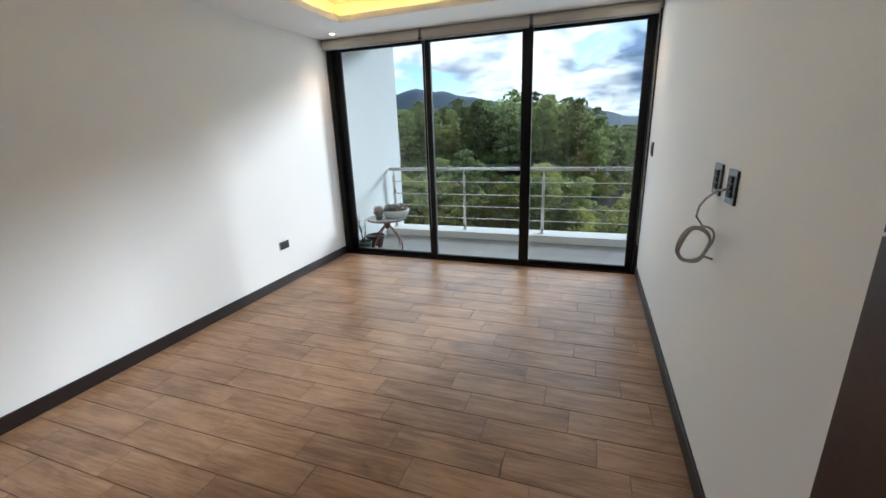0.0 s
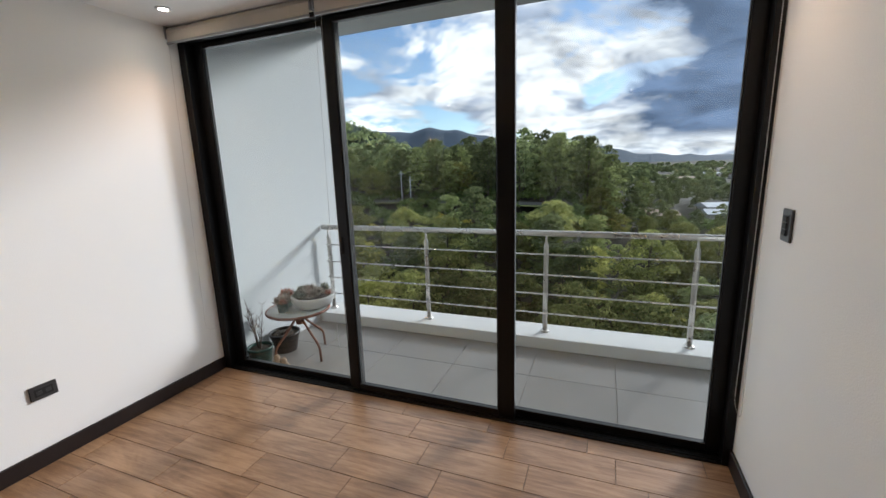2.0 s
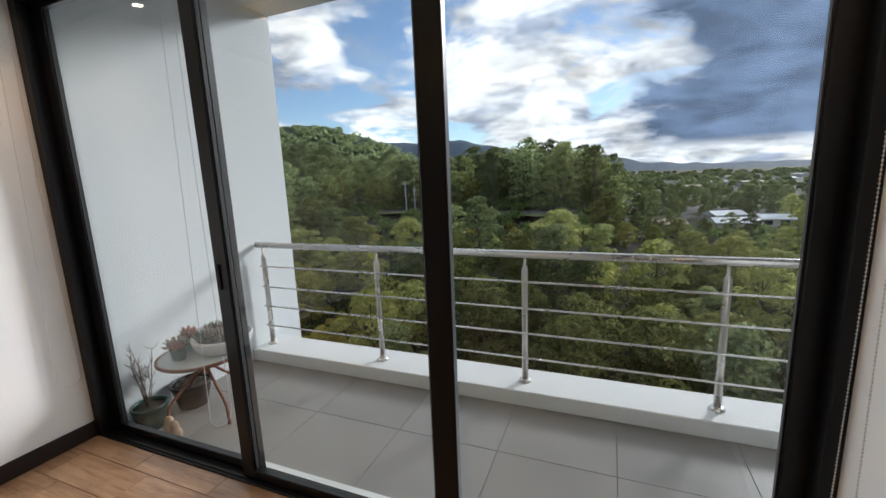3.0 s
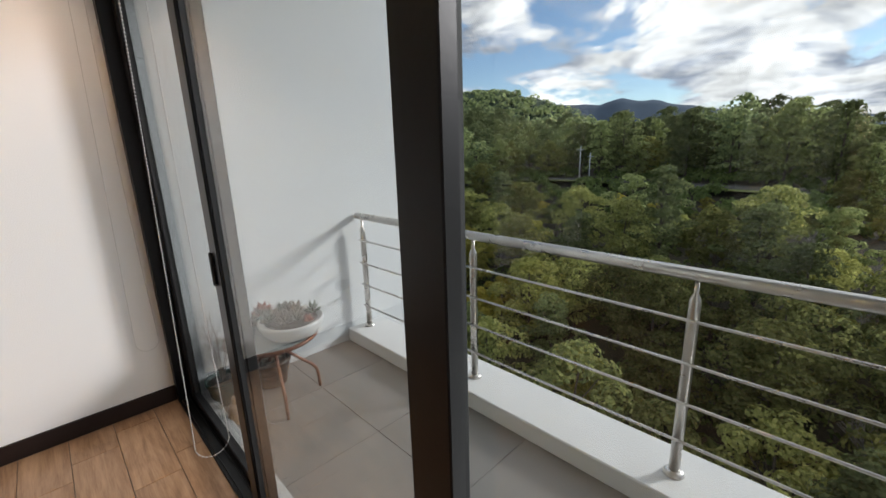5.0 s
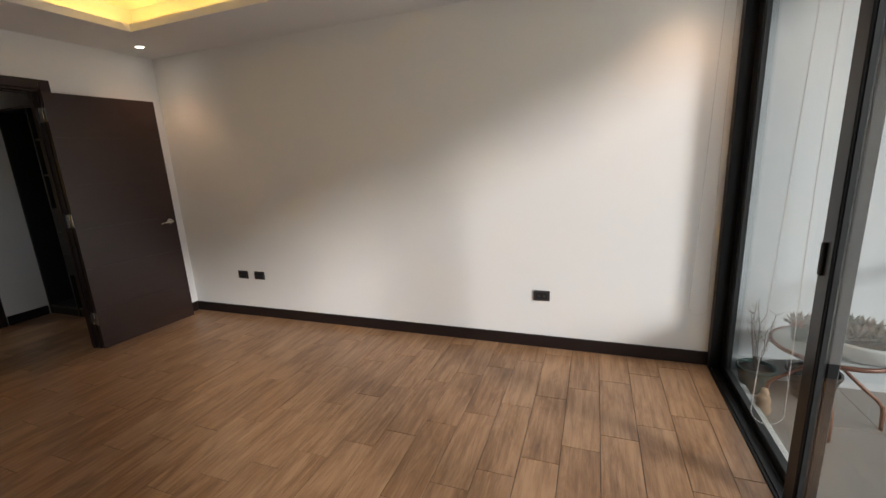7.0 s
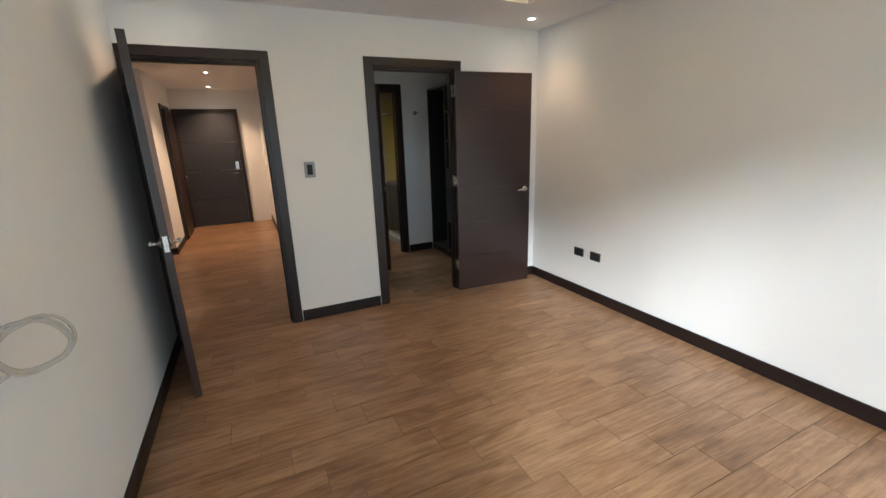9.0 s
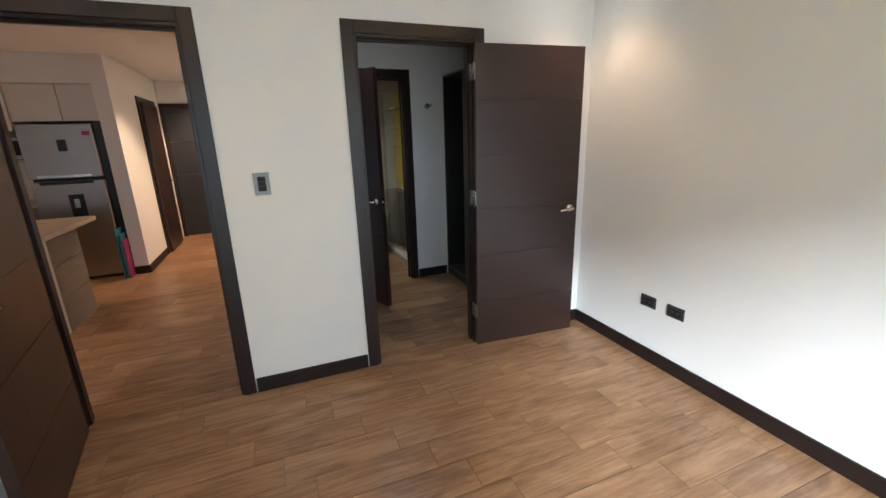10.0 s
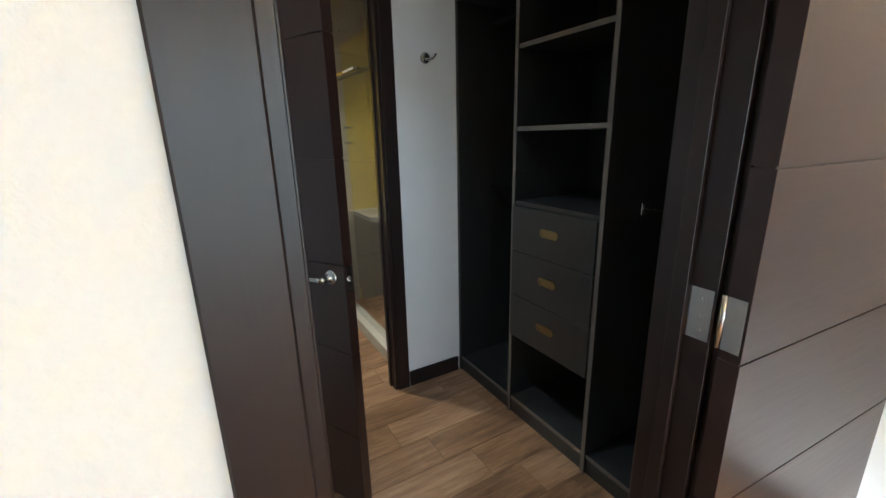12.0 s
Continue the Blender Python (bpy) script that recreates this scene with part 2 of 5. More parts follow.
def tube(points, r, n=8, bm=None, taper=None):
    """A round bar along a line of points."""
    bm = bm or bmesh.new()
    pts = [Vector(p) for p in points]
    prev = None
    last = len(pts) - 1
    side = None
    for i, p in enumerate(pts):
        d = ((pts[min(i + 1, last)] - pts[max(i - 1, 0)])).normalized()
        if side is None:
            side = d.orthogonal().normalized()
        side = (side - d * side.dot(d)).normalized()
        up = d.cross(side)
        rr = r if taper is None else r + (taper - r) * i / last
        ring = [bm.verts.new(p + (side * math.cos(2 * math.pi * k / n) + up * math.sin(2 * math.pi * k / n)) * rr) for k in range(n)]
        if prev:
            for k in range(n):
                f = bm.faces.new((prev[k], prev[(k + 1) % n], ring[(k + 1) % n], ring[k]))
                f.smooth = True
        else:
            bm.faces.new(ring[::-1])
        prev = ring
    bm.faces.new(prev)
    return bm


def part(name, bm, material, parent=None, label="", smooth=False):
    me = bpy.data.meshes.new(name)
    bmesh.ops.recalc_face_normals(bm, faces=bm.faces)
    if smooth:
        for f in bm.faces:
            f.smooth = True
    bm.to_mesh(me)
    bm.free()
    me.materials.append(material)
    ob = new(name, me)
    if parent is not None:
        ob.parent = parent
        ob.matrix_parent_inverse = parent.matrix_basis.inverted()
    return tagged(ob, label=label)


def thing(name, label, category, at=(0, 0, 0), group=""):
    """An Empty at the base of a thing; parts are built in world places and kept there."""
    ob = new(name)
    ob.matrix_basis = Matrix.Translation(at)
    ob.empty_display_size = 0.1
    return tagged(ob, label, category, group)


def structure(name, bm, material, label="", smooth=False):
    return tagged(part(name, bm, material, None, smooth=smooth), label, kind="structure")


# ---- shell ----
Y1 = -D - 0.12                 # far side of the back wall
OPEN1 = (2.541, 3.375)           # entrance opening, x
OPEN2 = (0.928, 1.699)           # closet opening, x
HEAD = 2.105
BATH_Y = -6.30
BATH_X = (0.914, 1.715)


def wall_with_openings(y0, y1, x0, x1, z1, openings, head=HEAD):
    rows, x = [], x0
    for a, b in openings:
        rows.append((x, a, y0, y1, 0, z1))
        rows.append((a, b, y0, y1, head, z1))
        x = b
    rows.append((x, x1, y0, y1, 0, z1))
    return boxes(*rows)


structure("wall_left", boxes((-0.15, 0, -8.6, 0.0, -0.1, 2.95)), PAINT, "off-white painted wall with black sockets and dark skirting")
structure("wall_right", boxes((W, W + 0.12, -D, 0.0, -0.1, 2.95)), PAINT, "off-white painted wall with a cable outlet")
structure("wall_back", wall_with_openings(Y1, -D, 0, W + 0.12, 2.95, (OPEN2, OPEN1)), PAINT, "off-white painted wall with two door openings")
structure("lintel", boxes((0, W, 0.0, 0.12, 2.425, BALC_CEIL)), PAINT, "white painted strip over the sliding window")
structure("wall_closet_right", boxes((2.25, 2.37, -10.32, Y1, -0.1, 2.95)), PAINT, "off-white painted partition wall")
structure("wall_bath", wall_with_openings(BATH_Y - 0.1, BATH_Y, 0, 2.25, 2.95, (BATH_X,)), PAINT, "cool white painted closet wall with a dark door opening")
structure("wall_hall", boxes((3.80, 3.95, -10.2, -8.0, -0.1, 2.95)), PAINT, "off-white painted wall beside the refrigerator")
structure("wall_entry", boxes((2.25, 8.0, -10.32, -10.2, -0.1, 2.95)), PAINT, "off-white wall with the dark entrance door")
structure("wall_kitchen", boxes((3.95, 8.0, -8.9, -8.78, -0.1, 2.95)), PAINT, "white painted kitchen wall")
structure("wall_living_far", boxes((8.0, 8.12, -10.32, 0.0, -0.1, 2.95)), PAINT, "off-white painted living room wall")
structure("wall_facade", boxes((W, 4.2, 0.0, 0.12, -0.1, BALC_CEIL), (4.2, 7.6, 0.0, 0.12, 2.45, BALC_CEIL), (7.6, 8.12, 0.0, 0.12, -0.1, BALC_CEIL)), STUCCO, "white rendered facade beside the sliding window")
structure("ceiling_closet", boxes((0, 2.25, -8.6, Y1, 2.50, 2.60)), CEILP, "white painted closet ceiling")
structure("ceiling_living", boxes((2.37, 8.0, -10.2, Y1, 2.50, 2.60), (W + 0.12, 8.0, Y1, 0.0, 2.50, 2.60)), CEILP, "white painted living room ceiling")


def ceiling_bedroom():
    bm = bmesh.new()
    a, b, c, d = 0.61, 2.80, -4.03, -0.64            # lip of the cove
    for r in ((0, a, -D, 0), (b, W, -D, 0), (a, b, -D, c), (a, b, d, 0)):
        box(bm, r[0], r[1], r[2], r[3], CEIL, CEIL + 0.035)
    g = 0.10                                          # small step set back over the lip
    e, f, h, i = a - g, b + g, c - g, d + g
    for r in ((0, e, -D, 0), (f, W, -D, 0), (e, f, -D, h), (e, f, i, 0)):
        box(bm, r[0], r[1], r[2], r[3], CEIL + 0.035, 2.95)
    for r in ((a - 0.012, a, c, d), (b, b + 0.012, c, d), (a, b, c - 0.012, c), (a, b, d, d + 0.012)):
        box(bm, r[0], r[1], r[2], r[3], CEIL + 0.035, CEIL + 0.055)
    box(bm, e, f, h, i, RAISED, 2.95)
    structure("ceiling", bm, CEILP, "white plaster ceiling with a raised tray and amber cove light")
    t = thing("cove_light", "amber LED strip lying in the recess of the raised ceiling tray", "cove light", (a, c, CEIL + 0.04))
    for r in ((a - 0.06, a - 0.045, c, d), (b + 0.045, b + 0.06, c, d), (a, b, c - 0.06, c - 0.045), (a, b, d + 0.045, d + 0.06)):
        part("led_strip", boxes((*r, CEIL + 0.036, CEIL + 0.044)), LEDM, t)


ceiling_bedroom()

# roof slab over the flat and the balcony
structure("roof_slab", boxes((-0.15, 8.12, -10.32, 0.12, 2.96, 3.2), (-0.15, 8.12, 0.12, BALC_Y, BALC_CEIL, 3.2)), STUCCO, "white rendered slab above the balcony")
structure("bath_walls", boxes((-0.15, 2.37, -8.72, -8.6, -0.1, 2.95)), PAINT, "plain wall closing the bathroom")

# floors: mortar bed, planks are added at the end of the file
structure("floor", boxes((-0.15, 8.12, -10.32, 0.0, -0.30, -0.003)), GROUT, "brown wood-look porcelain plank floor with dark joints")
structure("balcony_floor", boxes((-0.15, 8.12, 0.0, 1.52, -0.34, BALC_Z - 0.004)), BGROUT, "grey porcelain tile balcony floor")
structure("balcony_kerb", boxes((0.0, BALC_X, 1.19, 1.52, BALC_Z - 0.004, 0.045), bevel=0.006), KERB, "white painted concrete kerb under the steel railing")
structure("balcony_wall", boxes((-0.15, 0.0, 0.0, BALC_Y, -0.34, BALC_CEIL)), STUCCO, "white rendered side wall of the balcony")
structure("balcony_wall_far", boxes((BALC_X, 8.12, 0.12, BALC_Y, -0.34, BALC_CEIL)), STUCCO, "white rendered side wall closing the balcony")
structure("window_sill", boxes((0.0, W, 0.115, 0.170, BALC_Z - 0.003, -0.012), bevel=0.003), KERB, "white sill strip outside the sliding window")

# skirting
sk = 0.014
for n, r in (("baseboard", (0, sk, -D, 0.0)), ("baseboard", (W - sk, W, -D + 0.0, 0.0)),
             ("baseboard", (sk, OPEN2[0] - 0.07, -D, -D + sk)), ("baseboard", (OPEN2[1] + 0.07, OPEN1[0] - 0.07, -D, -D + sk)), 
             ("baseboard", (0.505, BATH_X[0] - 0.07, BATH_Y, BATH_Y + sk)), ("baseboard", (BATH_X[1] + 0.07, 2.25, BATH_Y, BATH_Y + sk)),
             ("baseboard", (3.786, 3.80, -8.9, -8.0)), ("baseboard", (3.786, 3.95, -8.0, -7.986)), ("baseboard", (2.37, 2.384, -10.2, Y1))):
    structure(n, boxes((*r, 0.0, 0.095), bevel=0.003), BASE, "dark brown wooden skirting board")


# ---- sliding window ----
def sliding_window():
    w = thing("window_1", "three-panel black aluminium sliding window onto the balcony", "window", (W / 2, 0.06, 0))
    w["kind"] = "structure"
    part("window_frame", boxes((0.0, 0.064, 0.0, 0.115, -0.02, 2.424), (W - 0.040, W, 0.0, 0.115, -0.02, 2.424), (0.064, W - 0.040, 0.0, 0.115, 2.396, 2.424),
                               (0.064, W - 0.040, 0.0, 0.115, -0.02, 0.010), bevel=0.002), ALU, w, "black aluminium outer frame")
    bm = bmesh.new()
    for y in (0.012, 0.050, 0.090):
        box(bm, 0.064, W - 0.040, y, y + 0.006, 0.010, 0.018)
    part("track", bm, ALU, w)
    for i, (a, b, y, s, q) in enumerate(((0.068, 1.240, 0.062, 0.080, 0.080), (1.165, 2.316, 0.022, 0.078, 0.100), (2.210, 3.376, 0.062, 0.078, 0.068))):
        t = 0.036
        sash = part("sash", boxes((a, a + s, y, y + t, 0.018, 2.395), (b - q, b, y, y + t, 0.018, 2.395), (a + s, b - q, y, y + t, 0.018, 0.062), (a + s, b - q, y, y + t, 2.361, 2.395), bevel=0.003), ALU, w)
        bm = bmesh.new()
        for r in ((a + s, a + s + 0.006, 0.062, 2.361), (b - q - 0.006, b - q, 0.062, 2.361)):
            box(bm, r[0], r[1], y + 0.010, y + 0.026, r[2], r[3])
        part("gasket", bm, RUBBER, sash)
        g = part("pane", boxes((a + s - 0.004, b - q + 0.004, y + 0.015, y + 0.021, 0.059, 2.364)), GLASS, sash)
        g.visible_shadow = False
    part("latch", boxes((1.180, 1.200, 0.012, 0.021, 0.98, 1.10), bevel=0.003), RUBBER, w, "black recessed latch")


sliding_window()


def blinds():
    for (a, b), chain in (((0.012, 1.185), (0.035, -0.11, 0.365)), ((1.20, 2.30), (1.215, -0.10, 0.375)), ((2.315, 3.385), (3.382, -0.09, 0.34))):
        t = thing("roller_blind", "rolled-up beige roller blind with a bead chain above the window", "roller blind", ((a + b) / 2, -0.06, CEIL), "roller blinds over the window")
        r = 0.034
        bm = lathe([(r, 0), (r, b - a - 0.02)], 20)
        bmesh.ops.rotate(bm, verts=bm.verts, matrix=Matrix.Rotation(math.pi / 2, 3, "Y"))
        bmesh.ops.translate(bm, verts=bm.verts, vec=(a + 0.01, -0.050, CEIL - 0.038))
        part("fabric_roll", bm, BLIND, t)
        part("fabric_edge", boxes((a + 0.012, b - 0.012, -0.0855, -0.0835, CEIL - 0.102, CEIL - 0.038)), BLIND, t)
        part("hem_bar", boxes((a + 0.01, b - 0.01, -0.092, -0.078, CEIL - 0.116, CEIL - 0.100), bevel=0.003), GREYPL, t, "grey hem bar")
        for x in (a, b - 0.008):
            part("bracket", boxes((x, x + 0.008, -0.09, -0.001, CEIL - 0.08, CEIL - 0.001), bevel=0.001), GREYPL, t)
        # bead chain: a long loop
        cx, cy, zb = chain
        w, top, yf = 0.055, CEIL - 0.05, -0.030
        n = int((top - zb) / 0.0105)
        pts = [(cx, yf - 0.012 * math.sin(3 * i / n), top + (zb + w - top) * i / n) for i in range(n)]
        pts += [(cx + 0.004 * math.sin(q), yf - w + w * math.cos(q), zb + w - w * math.sin(q)) for q in [math.pi * i / 12 for i in range(1, 12)]]
        pts += [(cx, yf - 2 * w * (1 - 0.5 * i / n), zb + w + (top - zb - w) * i / n) for i in range(n)]
        bm = bmesh.new()
        for p in pts:
            octa(bm, p, 0.0032)
        tube(pts, 0.0009, 3, bm)
        part("bead_chain", bm, CHAINM, t, "light grey bead chain")


def octa(bm, p, r):
    x, y, z = p
    v = [bm.verts.new((x + a * r, y + b * r, z + c * r)) for a, b, c in ((1, 0, 0), (0, 1, 0), (-1, 0, 0), (0, -1, 0), (0, 0, 1), (0, 0, -1))]
    for i in range(4):
        bm.faces.new((v[i], v[(i + 1) % 4], v[4])).smooth = True
        bm.faces.new((v[(i + 1) % 4], v[i], v[5])).smooth = True


blinds()


# ---- balcony railing ----
def railing():
    t = thing("railing", "brushed stainless steel railing with four bars, on the white kerb", "railing", (3.0, 1.34, 0.045))
    y = 1.34
    for i in range(7):
        x = 0.083 + 1.12 * i
        p = part("post", lathe([(0.0215, 0.0), (0.0215, 0.775), (0.020, 0.787), (0.0085, 0.812), (0.0085, 0.868)], 20, (x, y, 0.045)), STEEL, t)
        part("flange", lathe([(0.042, 0.0), (0.042, 0.006), (0.034, 0.016), (0.024, 0.020)], 24, (x, y, 0.045)), STEEL, p)
    bm = tube([(0.02, y, 0.930), (BALC_X - 0.02, y, 0.930)], 0.0255, 20)
    part("handrail", bm, STEEL, t)
    for z in (0.222, 0.397, 0.570, 0.750):
        part("bar", tube([(0.06, y - 0.024, z), (BALC_X - 0.1, y - 0.024, z)], 0.0065, 10), STEEL, t)


railing()


# ---- doors ----
def casing(parent, x0, x1, y, head, side, depth=0.014, width=0.063, last=9.0):
    """Flat architrave round an opening, standing proud of the wall's face; side is +1 for faces that look to +y."""
    a, b = (y, y + depth) if side > 0 else (y - depth, y)
    part("architrave", boxes((x0 - width, x0 + 0.006, a, b, 0, head + width), (x1 - 0.006, min(last, x1 + width), a, b, 0, head + width), (x0 + 0.006, x1 - 0.006, a, b, head - 0.006, head + width), bevel=0.0025), ESP, parent)


def lining(parent, x0, x1, y0, y1, head, stop_y):
    part("lining", boxes((x0, x0 + 0.022, y0, y1, 0, head), (x1 - 0.022, x1, y0, y1, 0, head), (x0 + 0.022, x1 - 0.022, y0, y1, head - 0.022, head), bevel=0.001), ESP, parent)
    part("door_stop", boxes((x0 + 0.022, x0 + 0.034, stop_y, stop_y + 0.03, 0, head - 0.022), (x1 - 0.034, x1 - 0.022, stop_y, stop_y + 0.03, 0, head - 0.022),
                            (x0 + 0.034, x1 - 0.034, stop_y, stop_y + 0.03, head - 0.034, head - 0.022), bevel=0.001), ESP, parent)


def place(bm, m):
    bmesh.ops.transform(bm, verts=bm.verts, matrix=m)
    return bm


def door_leaf(parent, hinge, angle, width, height=2.075, flip=1, grooves=(0.345, 0.70, 1.03, 1.385, 1.745), dark=None):
    """A flush leaf with routed lines: the hinge at the origin, the leaf along +x before it is turned."""
    m = Matrix.Translation(hinge) @ Matrix.Rotation(radians(angle), 4, "Z")
    th = 0.040
    bm = bmesh.new()
    zs = [0.008] + [g for g in grooves] + [height]
    w = 0.0022
    for i in range(len(zs) - 1):
        box(bm, 0.002, width, -th / 2, th / 2, zs[i] + (w if i else 0), zs[i + 1] - (w if i < len(zs) - 2 else 0))
    box(bm, 0.004, width - 0.002, -th / 2 + 0.004, th / 2 - 0.004, 0.010, height - 0.002)
    leaf = part("door_leaf", place(bm, m), dark or ESPH, parent, "dark brown door leaf with thin horizontal grooves")
    for s in (-1, 1):
        yy = s * th / 2
        bm = lathe([(0.027, 0), (0.027, 0.006), (0.022, 0.010), (0.010, 0.011), (0.010, 0.045), (0.012, 0.047)], 24)
        place(bm, m @ Matrix.Translation((width - 0.062, yy, 0.985)) @ Matrix.Rotation(-s * math.pi / 2, 4, "X"))
        h = part("door_handle", bm, NICKEL, leaf, "satin nickel lever handle")
        pts = [(width - 0.062, yy + s * 0.050, 0.985), (width - 0.085, yy + s * 0.053, 0.986), (width - 0.125, yy + s * 0.053, 0.983), (width - 0.172, yy + s * 0.050, 0.976)]
        part("lever", place(tube(pts, 0.0105, 12, taper=0.0075), m), NICKEL, leaf)
    part("latch_plate", place(boxes((width - 0.0015, width + 0.001, -0.012, 0.012, 0.94, 1.03)), m), NICKEL, leaf)
    part("latch_bolt", place(boxes((width, width + 0.010, -0.006, 0.006, 0.975, 0.995), bevel=0.002), m), NICKEL, leaf)
    for z in (0.22, 1.05, 1.86):
        bm = bmesh.new()
        box(bm, -0.003, 0.000, -th / 2 + 0.003, th / 2 - 0.004, z, z + 0.105)
        k = lathe([(0.0058, 0), (0.0058, 0.105)], 10, (-0.001, flip * (th / 2 + 0.002), z))
        me = bpy.data.meshes.new("t")
        k.to_mesh(me)
        k.free()
        bm.from_mesh(me)
        bpy.data.meshes.remove(me)
        box(bm, 0.001, 0.034, flip * (th / 2) - 0.0010, flip * (th / 2) + 0.0016, z, z + 0.105)
        part("hinge", place(bm, m), NICKEL, leaf, "satin nickel butt hinge")
    return leaf


d1 = tagged(thing("door_1", "dark brown entrance door standing open against the wall", "door", (3.0, -D, 0)), kind="structure")
casing(d1, *OPEN1, -D, HEAD, 1, last=W - 0.002)
casing(d1, *OPEN1, Y1, HEAD, -1)
lining(d1, *OPEN1, Y1, -D, HEAD, Y1 + 0.04)
door_leaf(d1, (OPEN1[1] - 0.022, -D + 0.022, 0), 99.8, 0.848, flip=-1)

d2 = tagged(thing("door_2", "dark brown closet door with thin grooves, folded back wide open", "door", (1.29, -D, 0)), kind="structure")
casing(d2, *OPEN2, -D, HEAD, 1)
casing(d2, *OPEN2, Y1, HEAD, -1)
lining(d2, *OPEN2, Y1, -D, HEAD, Y1 + 0.04)
door_leaf(d2, (OPEN2[0] + 0.025, -D + 0.037, 0), 175.5, 0.80, flip=1)

for z in (0.22, 1.05, 1.86):                      # the hinges' other plates, let into the lining
    jamb = boxes((OPEN2[0] + 0.0215, OPEN2[0] + 0.0235, -D - 0.070, -D - 0.004, z, z + 0.105))
    for k in (0.02, 0.052, 0.085):
        for yy in (-0.055, -0.022):
            screw = lathe([(0.0042, 0.0), (0.0030, 0.0012)], 10)
            place(screw, Matrix.Translation((OPEN2[0] + 0.0234, -D + yy, z + k)) @ Matrix.Rotation(math.pi / 2, 4, "Y"))
            me = bpy.data.meshes.new("screw")
            screw.to_mesh(me)
            screw.free()
            jamb.from_mesh(me)
            bpy.data.meshes.remove(me)
    part("hinge_plate", jamb, NICKEL, d2, "satin nickel hinge plate with screws")

d3 = tagged(thing("door_3", "dark brown bathroom door standing open into the closet", "door", (1.29, BATH_Y, 0)), kind="structure")
casing(d3, *BATH_X, BATH_Y, HEAD, 1)
lining(d3, *BATH_X, BATH_Y - 0.1, BATH_Y, HEAD, BATH_Y - 0.08)
door_leaf(d3, (BATH_X[1] - 0.022, BATH_Y + 0.022, 0), 117, 0.735, flip=-1)


# ---- small fittings in the bedroom ----
def socket(x, y, z, face, plate=DARKPL, w=0.118, h=0.078, label="square black wall socket plate", kind=0):
    """A wall plate with its insert. face: '+x', '-x' or '+y', the way it looks."""
    t = thing("wall_socket" if kind != 2 else "light_switch", label, "wall socket" if kind != 2 else "light switch", (x, y, z))
    ang = {"+x": math.pi / 2, "-x": -math.pi / 2, "+y": math.pi}[face]
    m = Matrix.Translation((x, y, z)) @ Matrix.Rotation(ang, 4, "Z")

    def p(*r, b=0.001):
        return place(boxes(r, bevel=b), m)
    part("plate", p(-w / 2, w / 2, -0.010, 0, -h / 2, h / 2, b=0.002), plate, t)
    if kind == 0:
        part("insert", p(-w * 0.34, w * 0.34, -0.0125, -0.0102, -h * 0.28, h * 0.28), RUBBER, t)
        for s in (-1, 1):
            part("outlet", p(s * w * 0.17 - 0.012, s * w * 0.17 + 0.012, -0.0135, -0.0127, -0.010, 0.010), DARKPL, t)
    else:
        part("insert", p(-w * 0.26, w * 0.26, -0.0125, -0.0102, -h * 0.33, h * 0.33), DARKPL, t)
        for i in (-1, 0, 1):
            part("rocker", p(-w * 0.22, w * 0.22, -0.0165, -0.0127, i * h * 0.21 - h * 0.09, i * h * 0.21 + h * 0.09, b=0.001), RUBBER, t)
    return t


socket(0, -1.092, 0.412, "+x")
tagged(socket(0, -3.976, 0.422, "+x", label="black wall socket plate, one of a pair low on the wall"), group="pair of sockets")
tagged(socket(0, -3.772, 0.422, "+x", label="black wall socket plate, one of a pair low on the wall"), group="pair of sockets")
socket(2.275, -D, 1.293, "+y", GREYPL, 0.084, 0.125, "silver-grey light switch plate with dark rockers", 2)
socket(W, -0.287, 1.261, "-x", DARKPL, 0.082, 0.122, "dark grey light switch by the window", 2)
tagged(socket(W, -2.372, 1.262, "-x", DARKPL, 0.105, 0.125, "dark grey outlet plate, upper of two side by side", 1), category="wall socket")
s2 = tagged(socket(W, -2.566, 1.256, "-x", DARKPL, 0.105, 0.125, "dark grey outlet plate with a coaxial cable", 1), category="wall socket")


def coax():
    pts = []
    x = W - 0.014
    cx, cy, cz = W - 0.085, -2.505, 1.015
    ux, uy = -math.sin(radians(56)), -math.cos(radians(56))        # the coil stands a little off the wall
    pts += [(x, -2.573, 1.250), (x - 0.030, -2.54, 1.238), (x - 0.044, -2.47, 1.20), (x - 0.044, -2.375, 1.15), (x - 0.036, -2.31, 1.09)]
    for k in range(74):
        a = math.radians(172 + k * 15.5)
        r = 1.0 + 0.09 * math.sin(k * 0.37)
        q = 0.076 * r * math.cos(a) + 0.010 * math.sin(k * 0.21)
        pts.append((cx + ux * q - 0.004 * math.sin(k * 0.8), cy + uy * q, cz + 0.064 * r * math.sin(a) + 0.008 * math.cos(k * 0.3)))
    pts += [(cx - ux * 0.12, cy - uy * 0.12, cz - 0.082), (cx - ux * 0.16, cy - uy * 0.16, cz - 0.078)]
    ex, ey = pts[-1][0], pts[-1][1]
    t = thing("coaxial_cable", "grey coaxial cable coiled and hanging from the wall plate", "cable", (W, -2.4, 0.9))
    part("cable_sheath", tube(pts, 0.0048, 8), CABLE, t)
    part("connector", tube([(ex, ey, cz - 0.078), (ex - ux * 0.035, ey - uy * 0.035, cz - 0.073)], 0.008, 10), RUBBER, t, "black screw connector")


coax()


